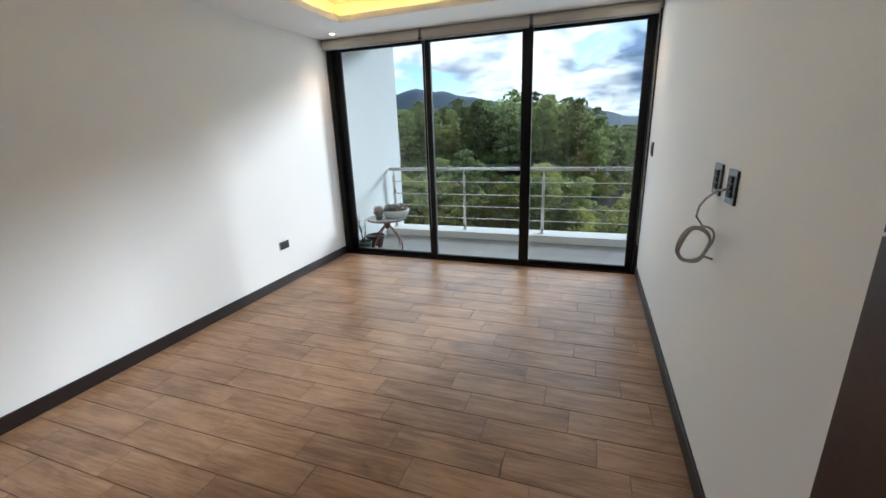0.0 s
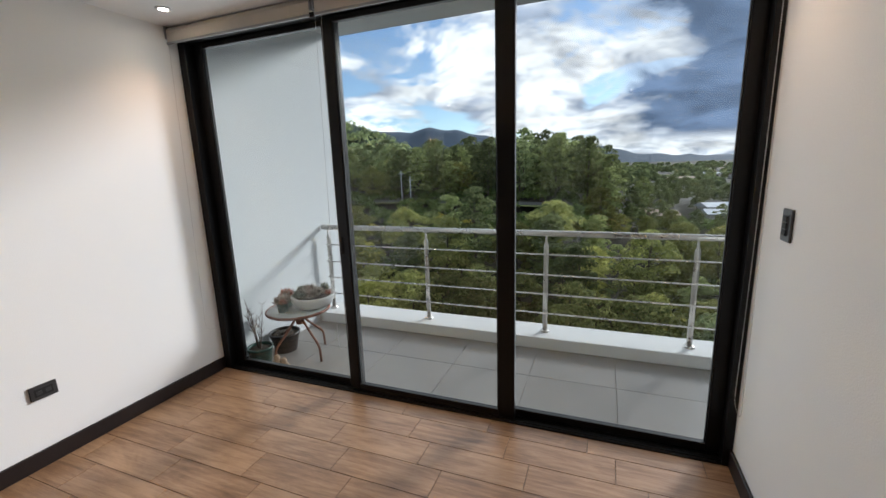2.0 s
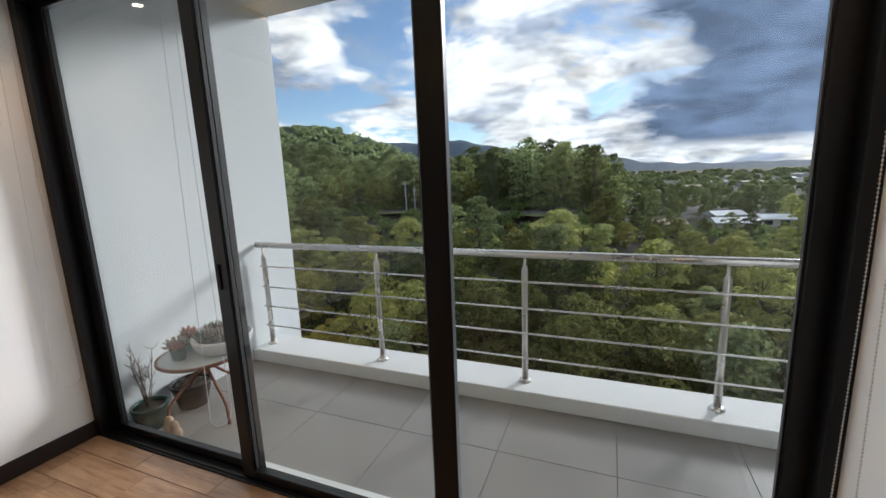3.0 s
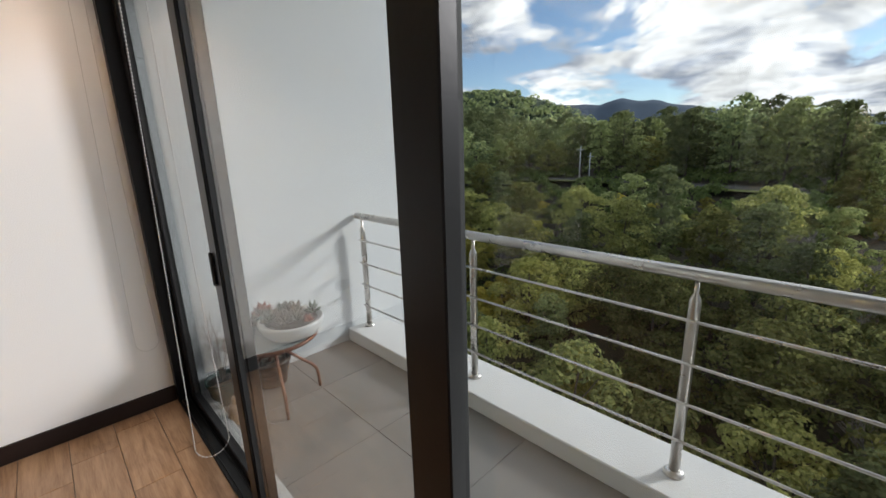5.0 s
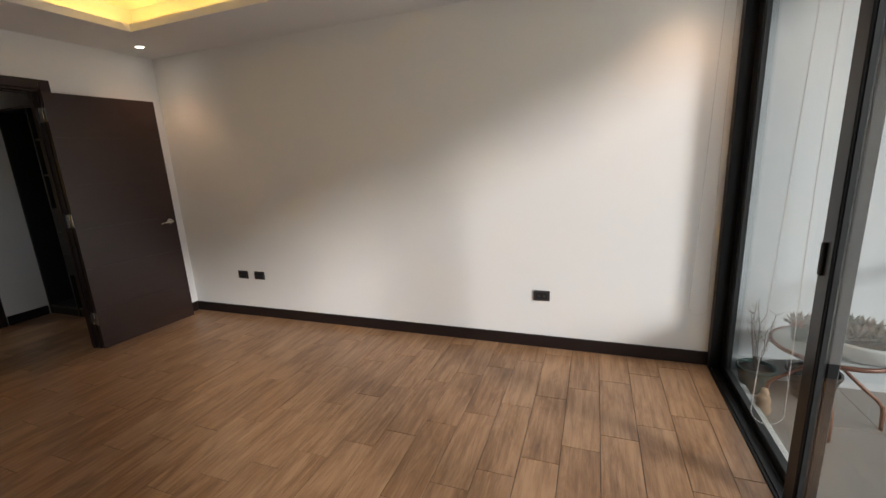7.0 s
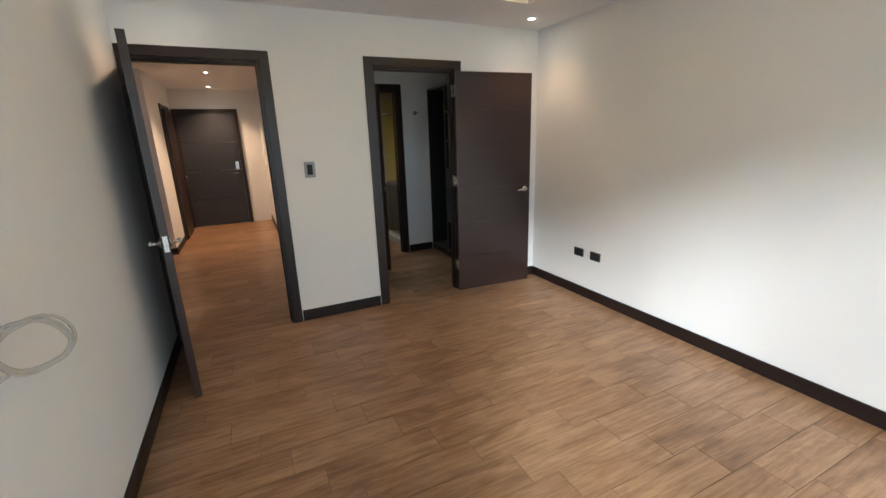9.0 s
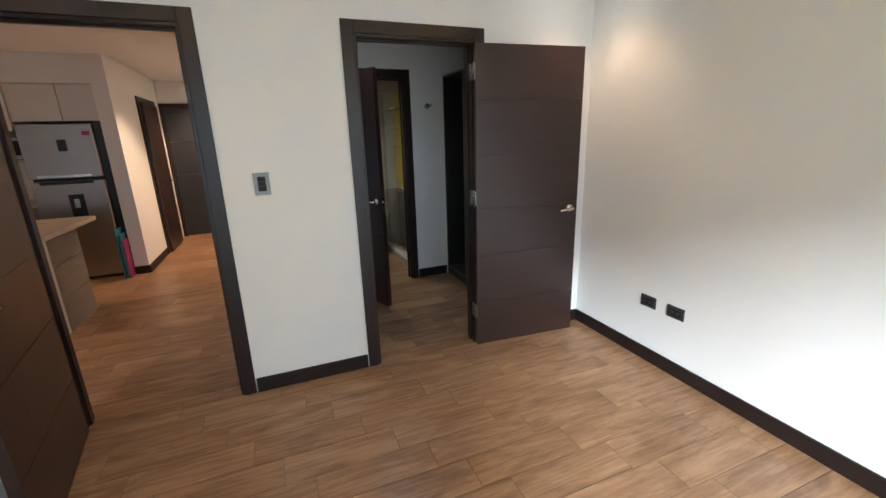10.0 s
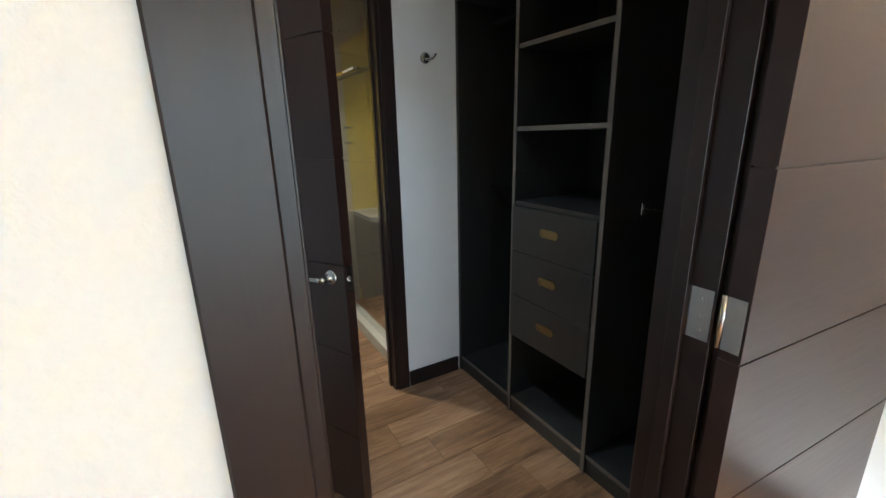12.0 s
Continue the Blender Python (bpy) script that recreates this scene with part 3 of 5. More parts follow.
def downlight(x, y, z, energy=22, name="ceiling_spotlight", tint=(1.0, 0.60, 0.33)):
    t = thing(name, "small round recessed spotlight with a warm lamp", "spotlight", (x, y, z), "recessed spotlights")
    part("ring", lathe([(0.043, -0.0005), (0.043, -0.006), (0.033, -0.009), (0.031, -0.0045)], 24, (x, y, z)), LAMPRING, t)
    part("lamp", lathe([(0.028, -0.0005), (0.028, -0.004), (0.020, -0.0065)], 16, (x, y, z)), LAMPM, t)
    li = new("spot_lamp", bpy.data.lights.new("spot_lamp", "SPOT"))
    li.data.energy, li.data.spot_size, li.data.spot_blend, li.data.shadow_soft_size, li.data.color = energy, radians(110), 0.9, 0.03, tint
    li.location = (x, y, z - 0.03)


for x, y in ((0.30, -0.29), (3.11, -0.29), (0.333, -4.348), (3.08, -4.35)):
    downlight(x, y, CEIL, 5.0)
for x, y in ((3.05, -8.1), (3.12, -9.75), (5.4, -5.6), (6.6, -7.4)):
    downlight(x, y, 2.50, 38)
downlight(1.45, -5.55, 2.50, 4.5, tint=(0.80, 0.91, 1.0))
downlight(1.5, -7.1, 2.50, 14, tint=(1.0, 0.88, 0.70))


# ---- closet ----
CARC = mat("charcoal_melamine", (0.024, 0.0235, 0.022), 0.40, vary=0.25, scale=3, bump=0.12, bump_scale=50, stretch=(1, 1, 0.08))
EDGE = mat("grey_brown_edging", (0.135, 0.118, 0.10), 0.45, vary=0.15, scale=6, bump=0.05, stretch=(1, 1, 0.1))
BRONZE = mat("antique_brass", (0.30, 0.24, 0.12), 0.35, 1.0, vary=0.12, scale=20)


def wardrobe():
    t = thing("wardrobe", "open charcoal wardrobe with shelves, three drawers and hanging rails", "wardrobe", (0.25, -5.65, 0))
    F, B = 0.493, 0.006
    y0, y1, top = BATH_Y + 0.004, Y1 - 0.004, 2.12
    ya, yb = -5.805, -5.303                 # the two uprights
    e = 0.019
    part("side_panel", boxes((B, F - 0.004, y0, y0 + e, 0, top)), CARC, t)
    part("side_panel", boxes((B, F - 0.004, y1 - e, y1, 0, top)), CARC, t)
    for y in (ya, yb):
        part("upright", boxes((B + 0.008, F - 0.004, y - e / 2, y + e / 2, 0.0, top - e)), CARC, t)
        part("edging", boxes((F - 0.0035, F, y - e / 2, y + e / 2, 0.0, top - e)), EDGE, t, "grey-brown edge band")
    part("edging", boxes((F - 0.0035, F, y0, y0 + 0.006, 0.0, top)), EDGE, t, "grey-brown edge band")
    part("top_panel", boxes((B, F - 0.004, y0 + e, y1 - e, top - e, top)), CARC, t)
    part("edging", boxes((F - 0.0035, F, y0 + 0.006, y1, top - e, top)), EDGE, t)
    part("back_panel", boxes((B, B + 0.006, y0 + e, y1 - e, 0.0, top - e)), CARC, t)
    part("plinth", boxes((F - 0.030, F - 0.012, y0 + e, ya - e / 2, 0, 0.075), (F - 0.030, F - 0.012, ya + e / 2, yb - e / 2, 0, 0.075), (F - 0.030, F - 0.012, yb + e / 2, y1 - e, 0, 0.075)), CARC, t)
    for a, b in ((y0 + e, ya - e / 2), (ya + e / 2, yb - e / 2), (yb + e / 2, y1 - e)):
        part("bottom_shelf", boxes((B + 0.008, F - 0.012, a, b, 0.076, 0.076 + e)), CARC, t)
        part("edging", boxes((F - 0.0115, F - 0.008, a, b, 0.076, 0.076 + e)), EDGE, t)
    for z in (1.147, 1.480, 1.818):
        part("shelf", boxes((B + 0.008, F - 0.012, ya + e / 2, yb - e / 2, z - e, z)), CARC, t)
        part("edging", boxes((F - 0.0115, F - 0.006, ya + e / 2, yb - e / 2, z - e, z)), EDGE if z > 1.2 else CARC, t)
    for z0, z1 in ((0.915, 1.127), (0.690, 0.911), (0.465, 0.686)):
        d = part("drawer", boxes((F - 0.010, F + 0.010, ya + e / 2 + 0.002, yb - e / 2 - 0.002, z0, z1), bevel=0.0015), CARC, t, "charcoal drawer front")
        part("drawer_box", boxes((B + 0.05, F - 0.012, ya + 0.02, yb - 0.02, z0 + 0.02, z1 - 0.03)), CARC, d)
        yc, zc = (ya + yb) / 2, (z0 + z1) / 2 + 0.01
        bm = bmesh.new()
        n = 12
        ring = [(yc + math.copysign(0.034, math.cos(a)) + 0.019 * math.cos(a), zc + 0.019 * math.sin(a)) for a in [2 * math.pi * (i + 0.5) / n for i in range(n)]]
        inner = [(yc + (y - yc) * 0.80, zc + (z - zc) * 0.62) for y, z in ring]
        f0 = [bm.verts.new((F + 0.0105, y, z)) for y, z in ring]
        f1 = [bm.verts.new((F + 0.0145, y, z)) for y, z in ring]
        f2 = [bm.verts.new((F + 0.0145, y, z)) for y, z in inner]
        f3 = [bm.verts.new((F + 0.0112, y, z)) for y, z in inner]
        for p, q in ((f0, f1), (f1, f2), (f2, f3)):
            for i in range(n):
                bm.faces.new((p[i], p[(i + 1) % n], q[(i + 1) % n], q[i]))
        bm.faces.new(f3)
        part("pull", bm, BRONZE, d, "recessed oval brass pull")
    part("hanging_rail", tube([(0.26, y0 + e, 1.155), (0.26, ya - e / 2, 1.155)], 0.0125, 14), NICKEL, t, "metal hanging rail")
    part("hanging_rail", tube([(0.26, y0 + e, 2.02), (0.26, ya - e / 2, 2.02)], 0.0125, 14), NICKEL, t, "metal hanging rail")
    part("hanging_rail", tube([(0.26, yb + e / 2, 1.155), (0.26, y1 - e, 1.155)], 0.0125, 14), NICKEL, t, "metal hanging rail")
    part("rail_socket", boxes((0.235, 0.285, yb + e / 2, yb + e / 2 + 0.008, 1.13, 1.18), bevel=0.002), NICKEL, t)


wardrobe()


def wall_hook():
    x, y, z = 0.675, BATH_Y, 1.828
    t = thing("towel_hook", "round nickel wall hook", "wall hook", (x, y, z))
    bm = lathe([(0.027, 0), (0.027, 0.007), (0.022, 0.010)], 24)
    place(bm, Matrix.Translation((x, y, z)) @ Matrix.Rotation(-math.pi / 2, 4, "X"))
    part("rose", bm, NICKEL, t)
    part("prong", tube([(x + 0.01, y + 0.008, z - 0.002), (x + 0.004, y + 0.035, z - 0.012), (x - 0.018, y + 0.050, z - 0.006), (x - 0.036, y + 0.052, z + 0.014)], 0.006, 10), NICKEL, t)


wall_hook()

# door stop and holes in the bathroom door
STOPM = mat("pale_plastic", (0.55, 0.53, 0.50), 0.5)
YELLOW = mat("mustard_paint", (0.62, 0.43, 0.03), 0.7, vary=0.03, scale=2, bump=0.05)
CREAM = mat("cream_wall_tile", (0.50, 0.45, 0.37), 0.3, vary=0.08, scale=3, bump=0.03)
TAUPE = mat("taupe_wall_tile", (0.25, 0.215, 0.17), 0.3, vary=0.14, scale=3, bump=0.04)
NAVY = mat("dark_vanity_front", (0.035, 0.037, 0.045), 0.4)
QUARTZ = mat("white_quartz", (0.70, 0.69, 0.66), 0.25, vary=0.04, scale=30)


def bathroom():
    structure("bath_wall_yellow", boxes((0.96, 2.25, -7.90, -7.78, 0, 2.5)), YELLOW, "mustard-yellow painted bathroom wall")
    t = thing("shower_wall", "cream and taupe tiled shower wall", "tiled wall", (0.5, -7.8, 0))
    t["kind"] = "structure"
    for i in range(6):
        z = i * 0.42
        part("tile", boxes((0.845, 0.96, -7.90, -7.765, z + 0.001, min(2.5, z + 0.417))), CREAM, t)
        part("tile", boxes((0.43, 0.843, -7.90, -7.77, z + 0.001, min(2.5, z + 0.417))), TAUPE, t)
        part("tile", boxes((0.0, 0.428, -7.90, -7.77, z + 0.001, min(2.5, z + 0.417))), TAUPE, t)
    for j in range(3):
        y = -6.41 - j * 0.44
        for i in range(6):
            z = i * 0.42
            part("tile", boxes((0.0, 0.012, y - 0.438, y, z + 0.001, min(2.5, z + 0.417))), TAUPE, t)
    structure("shower_kerb", boxes((0.745, 0.855, -7.765, BATH_Y - 0.105, 0.0, 0.085), bevel=0.004), CREAM, "cream tiled shower kerb")
    s = thing("shower_screen", "clear glass shower screen with a metal towel bar", "shower screen", (0.80, -7.1, 0.085))
    g = part("pane", boxes((0.797, 0.803, -7.76, -6.42, 0.087, 2.05)), GLASS, s)
    g.visible_shadow = False
    part("towel_bar", tube([(0.845, -7.66, 1.865), (0.845, -6.88, 1.855)], 0.010, 10), NICKEL, s)
    for y in (-7.60, -6.92):
        part("bar_bracket", tube([(0.804, y, 1.86), (0.845, y, 1.86)], 0.008, 8), NICKEL, s)
    v = thing("vanity", "dark bathroom vanity with a white quartz top", "vanity", (1.3, -7.5, 0))
    part("body", boxes((0.965, 1.9, -7.775, -7.35, 0.12, 0.80)), NAVY, v)
    part("vanity_top", boxes((0.962, 1.91, -7.777, -7.33, 0.802, 0.84), bevel=0.003), QUARTZ, v)
    part("leg", boxes((0.98, 1.88, -7.75, -7.45, 0.0, 0.118)), NAVY, v)
    for z in (1.53, 1.41):
        f = thing("shower_valve", "chrome valve on the yellow bathroom wall", "valve", (1.0, -7.775, z))
        part("lever", tube([(0.99, -7.778, z), (0.99, -7.72, z), (0.92, -7.70, z)], 0.011, 8), NICKEL, f)


bathroom()

# ---- living room and kitchen, seen through the entrance door ----
WHITEL = mat("white_lacquer", (0.70, 0.66, 0.60), 0.3, vary=0.03, scale=3, bump=0.0)
INOX = mat("stainless_fridge", (0.36, 0.325, 0.285), 0.33, 1.0, vary=0.06, scale=2, bump=0.04, bump_scale=90, stretch=(1, 1, 14))
BLACKM = mat("black_plastic", (0.012, 0.012, 0.013), 0.4)
GREYOAK = mat("grey_oak_laminate", (0.235, 0.20, 0.165), 0.5, vary=0.3, scale=4, bump=0.15, bump_scale=40, stretch=(1, 0.15, 1.6))
STONE = mat("beige_stone_top", (0.58, 0.47, 0.35), 0.3, vary=0.10, scale=25)
TEAL = mat("teal_plastic", (0.03, 0.14, 0.20), 0.5)
MAGENTA = mat("magenta_plastic", (0.30, 0.03, 0.12), 0.5)
CHARD = mat("charcoal_door", (0.032, 0.033, 0.040), 0.45, vary=0.25, scale=3, bump=0.1, stretch=(0.06, 1, 1))


def fridge():
    x0, x1, y = 4.035, 4.70, -7.98
    t = thing("refrigerator", "two-door stainless steel refrigerator with a water dispenser, in a kitchen niche", "refrigerator", (4.37, -8.3, 0))
    part("body", boxes((x0 + 0.004, x1 - 0.004, y - 0.68, y - 0.066, 0.02, 1.765), bevel=0.004), BLACKM, t, "black cabinet sides")
    for a, b in ((1.200, 1.780), (0.035, 1.170)):
        d = part("door", boxes((x0, x1, y - 0.060, y, a, b), bevel=0.010), INOX, t, "brushed stainless door")
        z = b - 0.022 if a < 1 else a + 0.022
        part("handle_recess", boxes((x0 + 0.10, x1 - 0.08, y + 0.0005, y + 0.006, z - 0.016, z + 0.016), bevel=0.002), BLACKM if a < 1 else NICKEL, d, "")
        if a > 1:
            part("display", boxes((4.295, 4.375, y + 0.0005, y + 0.004, 1.49, 1.615), bevel=0.001), BLACKM, d, "small black display")
            part("badge", boxes((4.065, 4.135, y + 0.0005, y + 0.003, 1.655, 1.702)), MAGENTA, d, "small energy sticker")
        else:
            part("dispenser", boxes((4.258, 4.40, y + 0.0005, y + 0.004, 0.765, 1.015), bevel=0.002), BLACKM, d, "black water dispenser")
            part("nozzle", boxes((4.305, 4.355, y + 0.0045, y + 0.018, 0.865, 0.965), bevel=0.002), NICKEL, d)
    part("foot", boxes((x0 + 0.02, x1 - 0.02, y - 0.64, y - 0.07, 0.0, 0.019)), BLACKM, t)


fridge()
# black box added for the shade in the gap between wall and refrigerator
structure("niche_shade", boxes((3.951, 4.028, -8.76, -8.02, 0.0, 1.80)), BLACKM, "black box standing in for the shade beside the refrigerator")
structure("soffit", boxes((3.951, 7.9, -8.78, -8.05, 2.20, 2.499)), PAINT, "white painted soffit over the kitchen cabinets")


def kitchen():
    for i, (a, b, z0) in enumerate(((3.955, 4.290, 1.815), (4.295, 4.735, 1.815), (4.740, 5.16, 1.72), (5.165, 5.60, 1.50))):
        t = thing("wall_cabinet", "white lacquered kitchen wall cabinet above the refrigerator", "kitchen cabinet", ((a + b) / 2, -8.3, z0), "kitchen wall cabinets")
        part("body", boxes((a, b, -8.775, -8.072, z0, 2.195)), WHITEL, t)
        part("door", boxes((a + 0.002, b - 0.002, -8.069, -8.050, z0 - 0.004, 2.192), bevel=0.0015), WHITEL, t)
    for i in range(3):
        a = 4.78 + i * 0.6
        t = thing("base_cabinet", "white kitchen base cabinet", "kitchen cabinet", (a + 0.3, -8.4, 0), "kitchen base cabinets")
        part("body", boxes((a, a + 0.597, -8.775, -8.20, 0.10, 0.88)), WHITEL, t)
        part("door", boxes((a + 0.002, a + 0.595, -8.197, -8.178, 0.10, 0.875), bevel=0.0015), GREYOAK, t)
        part("plinth", boxes((a, a + 0.597, -8.70, -8.25, 0.0, 0.098)), BLACKM, t)
    t = thing("kitchen_worktop", "beige stone worktop on the base cabinets", "worktop", (5.6, -8.5, 0.882))
    part("top", boxes((4.76, 6.6, -8.777, -8.16, 0.882, 0.92), bevel=0.003), STONE, t)
    m = thing("microwave_oven", "white microwave oven on a shelf", "microwave oven", (4.98, -8.5, 1.41))
    part("body", boxes((4.745, 5.20, -8.72, -8.30, 1.415, 1.66), bevel=0.006), WHITEL, m)
    part("window", boxes((4.79, 5.05, -8.299, -8.294, 1.46, 1.62), bevel=0.002), BLACKM, m)
    part("foot", boxes((4.76, 5.18, -8.70, -8.33, 1.408, 1.414)), BLACKM, m)
    s = thing("microwave_shelf", "white shelf under the microwave oven", "shelf", (4.98, -8.5, 1.38))
    part("board", boxes((4.742, 5.22, -8.777, -8.26, 1.38, 1.407)), WHITEL, s)
    tagged(socket(4.86, -8.779, 1.18, "+y", GREYPL, 0.118, 0.078, "grey double socket over the kitchen worktop"), category="wall socket")


kitchen()


def island():
    t = thing("kitchen_island", "kitchen island with a beige stone top and grey wood panels", "kitchen island", (4.4, -6.55, 0))
    x0, y0, y1 = 3.985, -6.86, -6.25
    part("body", boxes((x0 + 0.02, 5.4, y0 + 0.002, y1 - 0.04, 0.0, 0.86)), GREYOAK, t)
    for a, b in ((0.0, 0.285), (0.291, 0.572), (0.578, 0.86)):
        part("panel", boxes((x0, x0 + 0.018, y0, y1 - 0.045, a, b), bevel=0.001), GREYOAK, t, "grey oak-look panel")
    part("end_panel", boxes((x0, 5.4, y1 - 0.038, y1, 0.0, 0.86), bevel=0.001), WHITEL, t, "white end panel")
    part("top", boxes((3.83, 5.45, -6.90, -5.93, 0.862, 0.902), bevel=0.004), STONE, t, "beige stone top")


island()
for i, (m_, x, lean) in enumerate(((TEAL, 4.000, 0.05), (TEAL, 3.975, 0.02), (MAGENTA, 3.958, 0.03))):
    t = thing("folding_board", ("teal" if m_ is TEAL else "magenta") + " folded plastic board leaning beside the refrigerator", "folded board", (x, -7.95, 0))
    part("board", place(boxes((0, 0.012, -0.30, 0.0, 0.0, 0.60 - 0.07 * i), bevel=0.002), Matrix.Translation((x, -7.80 - 0.02 * i, 0.0))), m_, t)

d4 = tagged(thing("door_4", "charcoal apartment entrance door, closed, with a lever and deadbolt", "door", (3.25, -10.2, 0)), kind="structure")
part("door_leaf", boxes((2.80, 3.735, -10.199, -10.16, 0.01, 0.52), (2.80, 3.735, -10.199, -10.16, 0.524, 1.04), (2.80, 3.735, -10.199, -10.16, 1.044, 1.56), (2.80, 3.735, -10.199, -10.16, 1.564, 2.09)), CHARD, d4)
part("architrave", boxes((2.73, 2.798, -10.199, -10.150, 0, 2.16), (3.737, 3.797, -10.199, -10.150, 0, 2.16), (2.798, 3.737, -10.199, -10.150, 2.092, 2.16)), ESP, d4)
part("door_handle", tube([(2.87, -10.16, 0.99), (2.87, -10.10, 0.99), (2.99, -10.095, 0.985)], 0.010, 10), NICKEL, d4)
part("lock", boxes((2.835, 2.90, -10.159, -10.135, 1.05, 1.20), bevel=0.004), NICKEL, d4, "nickel smart lock plate")
d5 = tagged(thing("door_5", "dark brown hall door standing ajar", "door", (3.79, -9.4, 0)), kind="structure")
part("architrave", boxes((3.782, 3.799, -9.86, -9.79, 0, 2.16), (3.782, 3.799, -9.02, -8.95, 0, 2.16), (3.782, 3.799, -9.79, -9.02, 2.09, 2.16)), ESP, d5)
part("door_leaf", boxes((3.745, 3.781, -9.785, -9.02, 0.01, 2.085), bevel=0.002), ESPH, d5)
part("door_handle", tube([(3.745, -9.72, 0.99), (3.69, -9.72, 0.99), (3.685, -9.60, 0.985)], 0.010, 10), NICKEL, d5)


# ---- balcony things ----
PLANTS = 0.934                     # scale of the things on the balcony
before = set(bpy.data.objects)
TERRA = mat("copper_brown_paint", (0.20, 0.085, 0.052), 0.42, 0.2, vary=0.18, scale=14, bump=0.06)
FROST = mat("frosted_glass_top", (0.42, 0.45, 0.44), 0.22, vary=0.04, scale=8)
GREENP = mat("dark_green_plastic", (0.020, 0.060, 0.046), 0.4, vary=0.12, scale=14)
GREENP2 = mat("sage_green_plastic", (0.17, 0.31, 0.24), 0.4, vary=0.1, scale=14)
BROWNP = mat("dark_brown_plastic", (0.022, 0.018, 0.017), 0.42, vary=0.15, scale=14)
CERAM = mat("white_ceramic", (0.62, 0.62, 0.60), 0.32, vary=0.05, scale=18)
SOIL = mat("potting_soil", (0.055, 0.040, 0.028), 0.95, vary=0.4, scale=60, bump=0.8, bump_scale=120)
SUCC = mat("grey_pink_succulent", (0.21, 0.17, 0.125), 0.55, vary=0.25, scale=40)
SUCC2 = mat("coral_succulent", (0.36, 0.12, 0.07), 0.55, vary=0.2, scale=40)
SUCC3 = mat("dusty_green_succulent", (0.115, 0.14, 0.085), 0.55, vary=0.25, scale=40)
TWIG = mat("dry_twig", (0.15, 0.105, 0.075), 0.8, vary=0.3, scale=50, bump=0.3)
CLAY = mat("tan_clay_figure", (0.45, 0.31, 0.20), 0.6, vary=0.2, scale=25, bump=0.15)
TX, TY, TZ = 0.40, 0.50, 0.40


def side_table():
    t = thing("side_table", "round frosted glass side table with bent copper-brown metal legs", "side table", (TX, TY, (BALC_Z / PLANTS)))
    part("tabletop", lathe([(0.262, 0.0), (0.268, 0.004), (0.262, 0.008)], 48, (TX, TY, TZ - 0.008)), FROST, t, "round frosted glass top")
    ring = bmesh.new()
    n, k = 48, 10
    vs = [[ring.verts.new((TX + (0.272 + 0.011 * math.cos(b)) * math.cos(a), TY + (0.272 + 0.011 * math.cos(b)) * math.sin(a), TZ - 0.008 + 0.013 * math.sin(b)))
           for b in [2 * math.pi * j / k for j in range(k)]] for a in [2 * math.pi * i / n for i in range(n)]]
    for i in range(n):
        for j in range(k):
            ring.faces.new((vs[i][j], vs[(i + 1) % n][j], vs[(i + 1) % n][(j + 1) % k], vs[i][(j + 1) % k])).smooth = True
    part("rim", ring, TERRA, t, "copper-brown metal rim")
    part("hub", lathe([(0.030, 0.0), (0.034, 0.010), (0.030, 0.085), (0.012, 0.10)], 20, (TX, TY, 0.25)), TERRA, t)
    for i, a in enumerate((78, -14, 170, 250)):
        a = radians(a)
        c, s = math.cos(a), math.sin(a)
        pts = [(TX + c * r, TY + s * r, z) for r, z in ((0.02, 0.33), (0.045, 0.295), (0.10, 0.235), (0.17, 0.165), (0.225, 0.115), (0.25, 0.080), (0.258, 0.035), (0.262, (BALC_Z / PLANTS)))]
        part("leg", tube(pts, 0.0105, 10), TERRA, t)
        pts = [(TX + c * r, TY + s * r, z) for r, z in ((0.02, 0.30), (0.08, 0.345), (0.17, 0.375), (0.262, TZ - 0.02))]
        part("brace", tube(pts, 0.007, 8), TERRA, t)


side_table()


def rosette(bm, cx, cy, cz, r, n=3, m=8, tilt=0.5):
    """A succulent: whorls of thick pointed leaves."""
    for k in range(n):
        rr, up = r * (1 - k * 0.22), 0.35 + 0.75 * k
        for i in range(m - k):
            a = 2 * math.pi * (i + 0.5 * k) / (m - k) + random.uniform(-0.15, 0.15)
            d = Vector((math.cos(a), math.sin(a), 0))
            side = Vector((-math.sin(a), math.cos(a), 0))
            base = Vector((cx, cy, cz + 0.004 * k))
            mid = base + d * rr * 0.6 + Vector((0, 0, rr * up * 0.6))
            tip = base + d * rr + Vector((0, 0, rr * up * 1.1))
            w = rr * 0.20
            v = [bm.verts.new(p) for p in (base, mid + side * w, mid - side * w, tip, mid + Vector((0, 0, w * 0.6)), mid - Vector((0, 0, w * 0.7)))]
            for f in ((0, 4, 1), (0, 2, 4), (1, 4, 3), (2, 3, 4), (0, 1, 5), (0, 5, 2), (1, 3, 5), (2, 5, 3)):
                bm.faces.new([v[j] for j in f]).smooth = True


